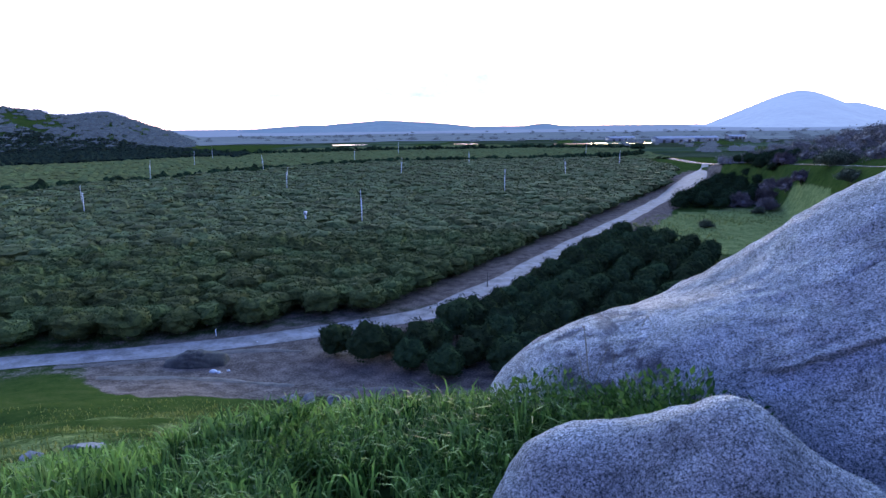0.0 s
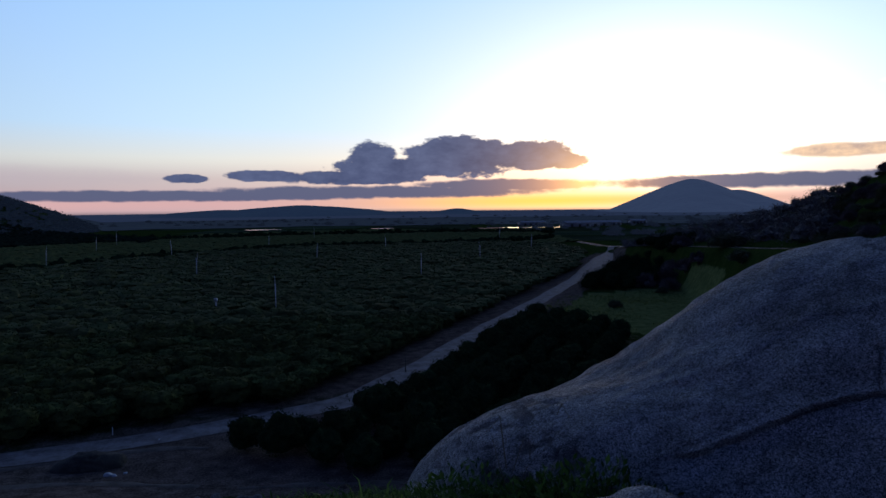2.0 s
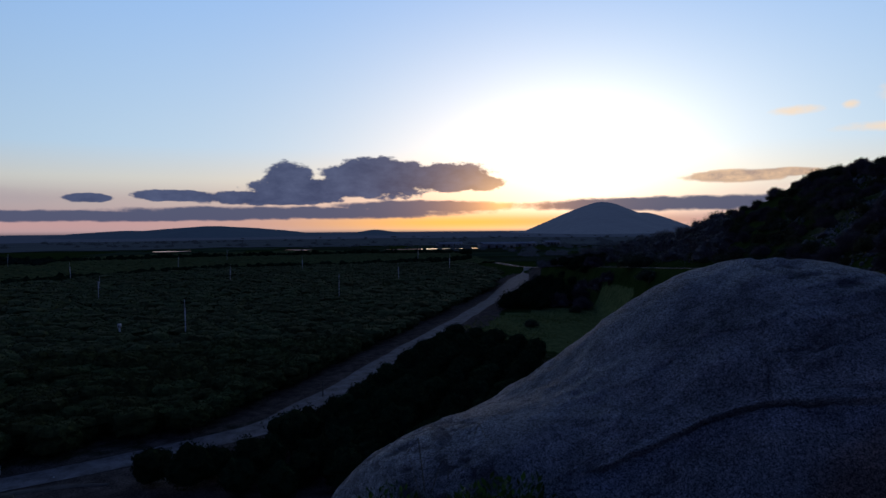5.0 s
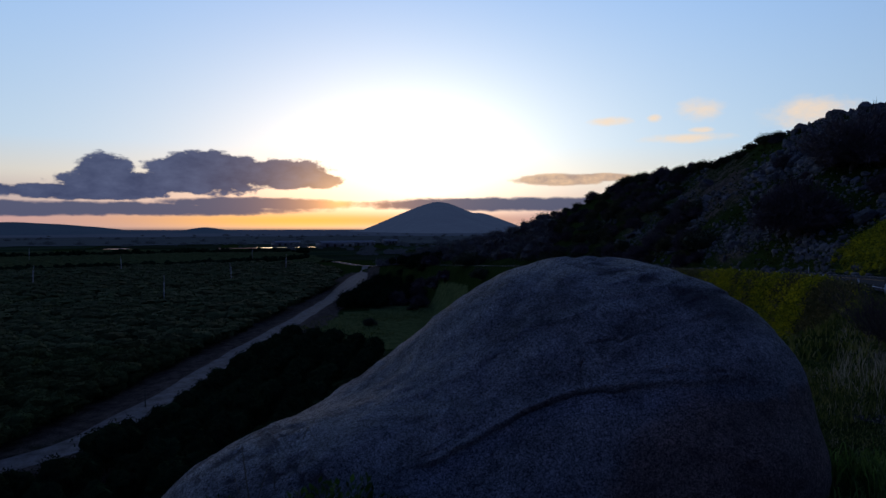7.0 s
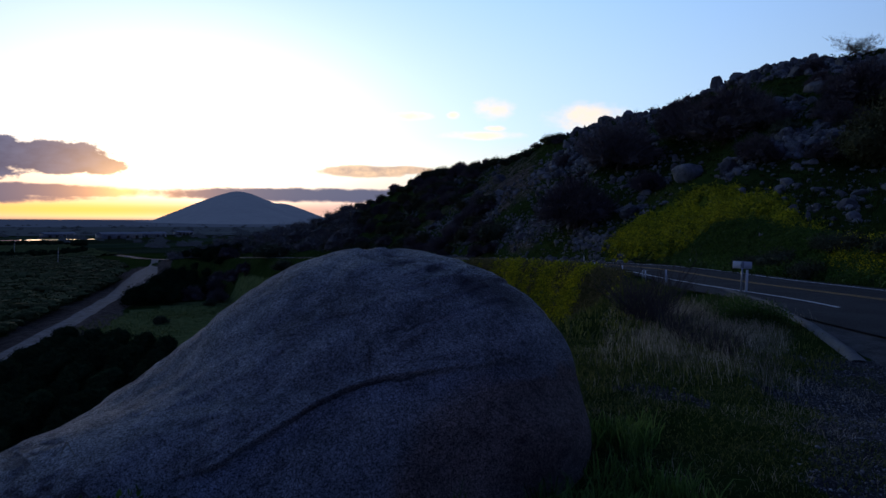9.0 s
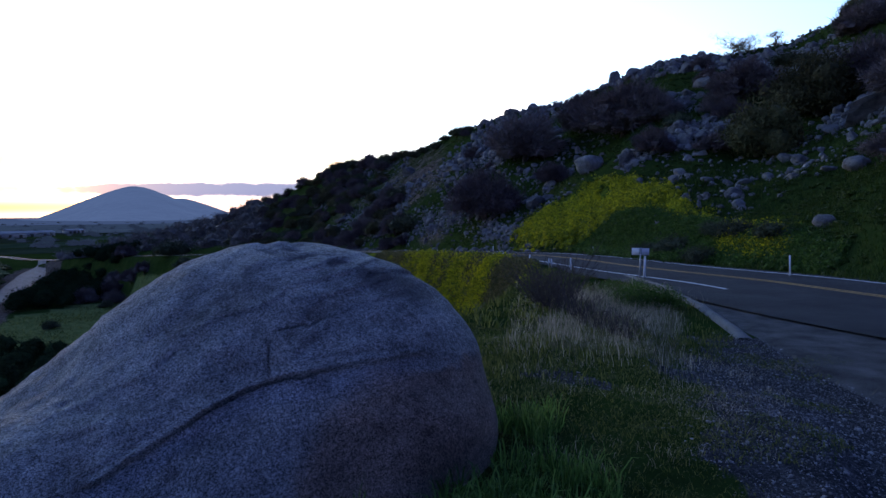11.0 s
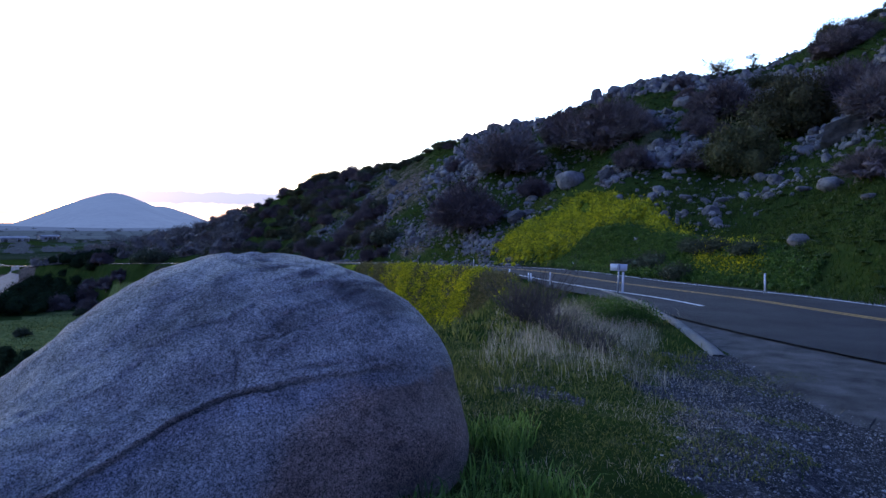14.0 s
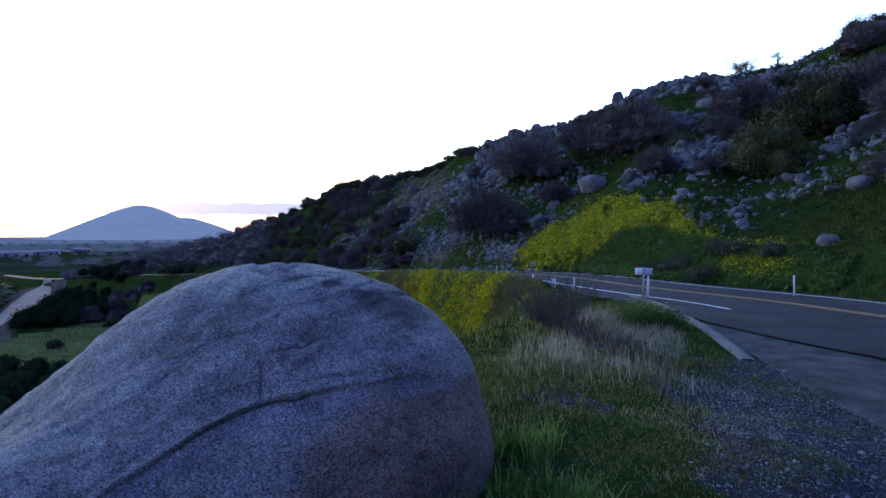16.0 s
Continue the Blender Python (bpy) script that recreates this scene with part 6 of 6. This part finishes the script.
blades("tall_grass", x, y, 0.08, 0.32, 0.010, 0.55, M_LUSH, "fresh green grass beside the great boulder", 82)
x, y = in_sector(90000, 57.5, 90, 2.6, 12.5, 83, 0.3, 0.5)
k = gravel_edge(x, y, np.degrees(np.arctan2(x, y)), np.hypot(x, y)) + rng.normal(size=len(x)) * 1.5 < 18 * smoothstep(0.16, 0.4, fbm(x + 9, y, 0.8, 3))
k &= ~inside(BARE_PATCH, np.degrees(np.arctan2(x, y)), np.hypot(x, y)) | (rng.random(len(x)) < 0.12)
blades("short_grass", x[k], y[k], 0.02, 0.085, 0.007, 0.9, M_SHORT, "short patchy grass beside the pullout", 84)
x, y = in_sector(46000, 53, 80, 7, 34, 85, 0.5, 2.0)
k = np.degrees(np.arctan2(x, y)) + fbm(x, y, 2.0) * 1.5 < np.interp(np.hypot(x, y), [7, 9, 12.6, 16.6, 19.2, 22.2, 27, 34], [75, 77.3, 79.4, 76.9, 74.9, 73.5, 70.5, 67.5])
x, y = x[k], y[k]
k = off_road(x, y)
x, y = x[k], y[k]
blades("short_grass", x, y, 0.06, 0.20, 0.011, 0.7, M_SHORT, "green grass on the roadside bank", 86)
x, y = in_sector(27000, 61, 78, 8.5, 24, 87, 0.35, 2.4)
k = rng.random(len(x)) < 0.15 + 0.85 * smoothstep(63.5, 66, np.degrees(np.arctan2(x, y))) * smoothstep(9.0, 11.5, np.hypot(x, y) + fbm(x, y, 1.5, 3) * 4) * smoothstep(-0.25, 0.2, fbm(x, y, 0.9, 3))
x, y = x[k], y[k]
k = (np.degrees(np.arctan2(x, y)) + fbm(x, y, 2.0) * 5 < np.interp(np.hypot(x, y), [7, 9, 13, 18, 24], [73.8, 75.0, 75.0, 74.2, 72.3])) & off_road(x, y)
x, y = x[k], y[k]
blades("dry_grass", x, y, 0.10, 0.40, 0.0045, 0.6, M_STRAW, "pale dry straw-like grass on the roadside bank", 88)
x, y = in_sector(3500, 59, 84, 4.0, 11, 89, 0.85, 0.6)
blades("dry_grass", x, y, 0.03, 0.15, 0.003, 0.9, M_STRAW, "thin dry stalks in the short grass", 90)
x, y = in_sector(26000, 70, 93, 25, 62, 103, 0.4, 4.0)
k = np.hypot(x, y) > np.interp(np.degrees(np.arctan2(x, y)), ROAD_AZ, ROAD_R) + 5.4
blades("hill_grass", x[k], y[k], 0.15, 0.45, 0.03, 0.8, M_HILLGRASS, "rough dark green grass on the cut bank above the road", 104)
x, y = in_sector(30000, 44, 92, 34, 120, 101, 0.5, 7.0)
k = np.hypot(x, y) > np.interp(np.degrees(np.arctan2(x, y)), ROAD_AZ, ROAD_R) + np.interp(np.degrees(np.arctan2(x, y)), BENCH_AZ, BENCH_HALF)
blades("hill_grass", x[k], y[k], 0.15, 0.5, 0.06, 0.8, M_HILLGRASS, "rough dark green grass over the rocky hillside", 102)
x, y = in_sector(24000, 48, 66, 12, 80, 99, 0.4, 6.0)
k = off_road(x, y)
x, y = x[k], y[k]
blades("bank_grass", x, y, 0.12, 0.32, 0.035, 0.8, M_SHORT, "rough grass on the road embankment", 100)


x, y = in_sector(20000, 12, 36, 135, 270, 109, 0.5, 12)
k = inside(MEADOW, x, y)
blades("meadow_grass", x[k], y[k], 0.2, 0.6, 0.14, 1.0, M_SHORT, "rough green meadow beside the dark orchard", 110)


def clump_field(name, az, r, rx, rz, mat, label, seed, leaves=70, category="flowers"):
    a = np.radians(az)
    return mass(name, r * np.sin(a), r * np.cos(a), 1, rx, rz, rz * 0.5, mat, label, seed, 0.5, 0.5, 0.0, category, leaves, 0.055, 0.6, 0.6)


g_ = np.random.default_rng(91)
az_, r_ = 60 + 24 * g_.random(46000), 30 + 58 * g_.random(46000)
ok = (inside(MUSTARD_BANK, az_ + g_.normal(size=46000) * 0.5, r_) & (g_.random(46000) < 0.35 + 1.5 * fbm(az_ * 2.0, r_ * 0.5, 2.4, 3) + 0.35 * smoothstep(75, 64, az_))) | inside(MUSTARD_LOW, az_, r_ + g_.normal(size=46000) * 0.6)
clump_field("mustard_plants", az_[ok], r_[ok], 0.28, 0.24, M_MUSTARD, "bright yellow wild mustard in flower above the road", 92, 60)
az_, r_ = 62 + 26 * g_.random(70000), 29 + 28 * g_.random(70000)
ok = inside(WEED_BANK, az_ + g_.normal(size=70000) * 0.4, r_) & (g_.random(70000) < 0.6)
clump_field("bank_weeds", az_[ok], r_[ok], 0.20, 0.20, M_WEED, "dense dark green weeds on the bank above the road", 107, 60, "weeds")
az_, r_ = 46 + 18 * g_.random(80000), 14 + 62 * g_.random(80000)
x, y = r_ * np.sin(np.radians(az_)), r_ * np.cos(np.radians(az_))
shelf_edge = np.interp(az_, [45, 50, 55, 58, 60, 62, 64], [9, 14, 19, 22, 25, 31, 42])
slope = (r_ > shelf_edge) & (r_ < np.interp(az_, ROAD_AZ, ROAD_R)) & off_road(x, y, 4.3)
az_, r_, x, y = az_[slope], r_[slope], x[slope], y[slope]
f_ = fbm(x + 7, y, 4.5, 3) + fbm(x, y, 2.0, 3) * 0.45 + 0.12 * smoothstep(16, 7, np.interp(az_, ROAD_AZ, ROAD_R) - r_)
ok = f_ + (g_.random(len(x)) - 0.5) * 0.4 > -0.01
clump_field("mustard_plants", az_[ok], r_[ok], 0.26, 0.20, M_MUSTARD, "patches of yellow wild mustard on the road embankment", 93, 60)
ok = ~ok & (g_.random(len(x)) < 0.8)
clump_field("embankment_weeds", az_[ok], r_[ok], 0.26, 0.18, M_OLIVE, "brownish green weeds between the mustard patches", 108, 60, "weeds")


clump_field("hill_tufts", *TUFTS, 0.24, 0.10, M_HILLGRASS, "low dark green tufts over the hillside", 111, 40, "grass")


def leafy_weed(x, y, size, seed, label):
    g = np.random.default_rng(seed)
    n = 1300
    top = empty("leafy_weed", pose(x, y, float(ground_z(x, y))))
    d = g.normal(size=(n, 3))
    d[:, 2] = np.abs(d[:, 2]) + 0.2
    d /= np.linalg.norm(d, axis=1)[:, None]
    c = d * size * (0.3 + 0.7 * g.random((n, 1)))
    u = d + g.normal(size=(n, 3)) * 0.6
    u /= np.linalg.norm(u, axis=1)[:, None]
    w = np.cross(u, g.normal(size=(n, 3)))
    w /= np.linalg.norm(w, axis=1)[:, None]
    s = size * 0.048 * (0.6 + g.random((n, 1)) * 0.7)
    V = np.stack([c, c + u * s + w * s * 0.45, c + u * s * 2.1, c + u * s - w * s * 0.45], 1).reshape(-1, 3)
    part("leaves", mesh_of("leaves", V, np.arange(n * 4).reshape(-1, 4), M_WEED, False), None, top)
    SV, SF = [], []
    for k in range(9):
        e = c[k * 31]
        v, f = tapered([(0, 0, -0.03), tuple(e * 0.5), tuple(e)], [0.008, 0.006, 0.003], 4)
        SF += [tuple(i + len(SV) for i in q) for q in f]
        SV += v
    part("stems", mesh_of("stems", SV, SF, M_WEED), None, top)
    return tagged(top, label, "weed", "leafy weeds")


for k, (az, r, s) in enumerate(((21.0, 3.1, 0.50), (19.2, 3.05, 0.52), (17.4, 3.1, 0.46), (22.6, 3.05, 0.40), (15.2, 3.15, 0.42), (13.0, 3.2, 0.40), (9.0, 3.4, 0.45), (6.5, 3.3, 0.40), (3.6, 3.3, 0.36), (-16.0, 3.2, 0.30))):
    leafy_weed(*at_bearing(az, r), s, 400 + k, "leafy green weed among the tall grass")
for k, (az, r, s) in enumerate(((70.4, 17.6, 0.5), (71.2, 17.0, 0.55), (72.0, 16.8, 0.6), (72.8, 16.8, 0.55), (73.6, 16.9, 0.6), (74.3, 17.0, 0.45), (69.5, 21.5, 0.5), (71.4, 20.5, 0.5))):
    leafy_weed(*at_bearing(az, r), s, 420 + k, "dark broad-leaved weed on the roadside bank")


def dry_stalks(x, y, height, count, seed, label, mat, spread=0.35):
    g = np.random.default_rng(seed)
    V, F = [], []
    for _ in range(count):
        d = np.array([g.normal() * spread, g.normal() * spread, 1.0])
        p, L = np.array([g.normal() * 0.05, g.normal() * 0.05, -0.03]), height * (0.5 + 0.5 * g.random())
        q1, q2 = p + d * L * 0.5, p + d * L + g.normal(size=3) * 0.15 * L
        for a, b, r in ((p, q1, 0.006), (q1, q2, 0.004), (q1, q1 + (d + g.normal(size=3) * 0.6) * L * 0.35, 0.003), (q2, q2 + g.normal(size=3) * 0.2 * L, 0.0025)):
            v, f = tapered([tuple(a), tuple(b)], [r * height * 1.6, r * height], 4)
            F += [tuple(i + len(V) for i in t) for t in f]
            V += v
    top = empty("dry_weed", pose(x, y, float(ground_z(x, y))))
    part("stalk_tangle", mesh_of("stalk_tangle", V, F, mat), None, top)
    return tagged(top, label, "weed", "dry weeds")


dry_stalks(*at_bearing(12.2, 3.6), 0.75, 6, 1, "thin pale dead stalks before the great boulder", M_STRAW)
dry_stalks(*at_bearing(14.0, 3.5), 0.6, 4, 2, "thin pale dead stalks before the great boulder", M_STRAW)
for k, (az, r, h) in enumerate(((64.2, 16.1, 1.15), (65.4, 15.6, 1.0), (66.8, 14.5, 0.8), (62.9, 18.4, 1.1), (65.6, 17.3, 1.25), (63.6, 17.2, 1.2), (68.6, 12.6, 0.6), (70.0, 11.8, 0.6), (71.2, 11.4, 0.5), (67.4, 13.2, 0.6))):
    dry_stalks(*at_bearing(az, r), h, 44, 10 + k, "tangled dead brown brush on the roadside bank", M_DEAD, 0.6)

g_ = np.random.default_rng(95)
az_, r_ = 62 + 33 * g_.random(60000), np.sqrt(9 + 190 * g_.random(60000))
x, y = r_ * np.sin(np.radians(az_)), r_ * np.cos(np.radians(az_))
ok = (g_.random(60000) < smoothstep(-4, 3, gravel_edge(x, y, az_, r_))) | (inside(BARE_PATCH, az_, r_) & (g_.random(60000) < 0.5))
rock_mass("gravel", x[ok], y[ok], 0.005 + g_.exponential(0.0068, ok.sum()), "loose grey gravel of the roadside pullout", 96, M_STONE, [crag(180 + k, 1, 0.6, 5) for k in range(6)])
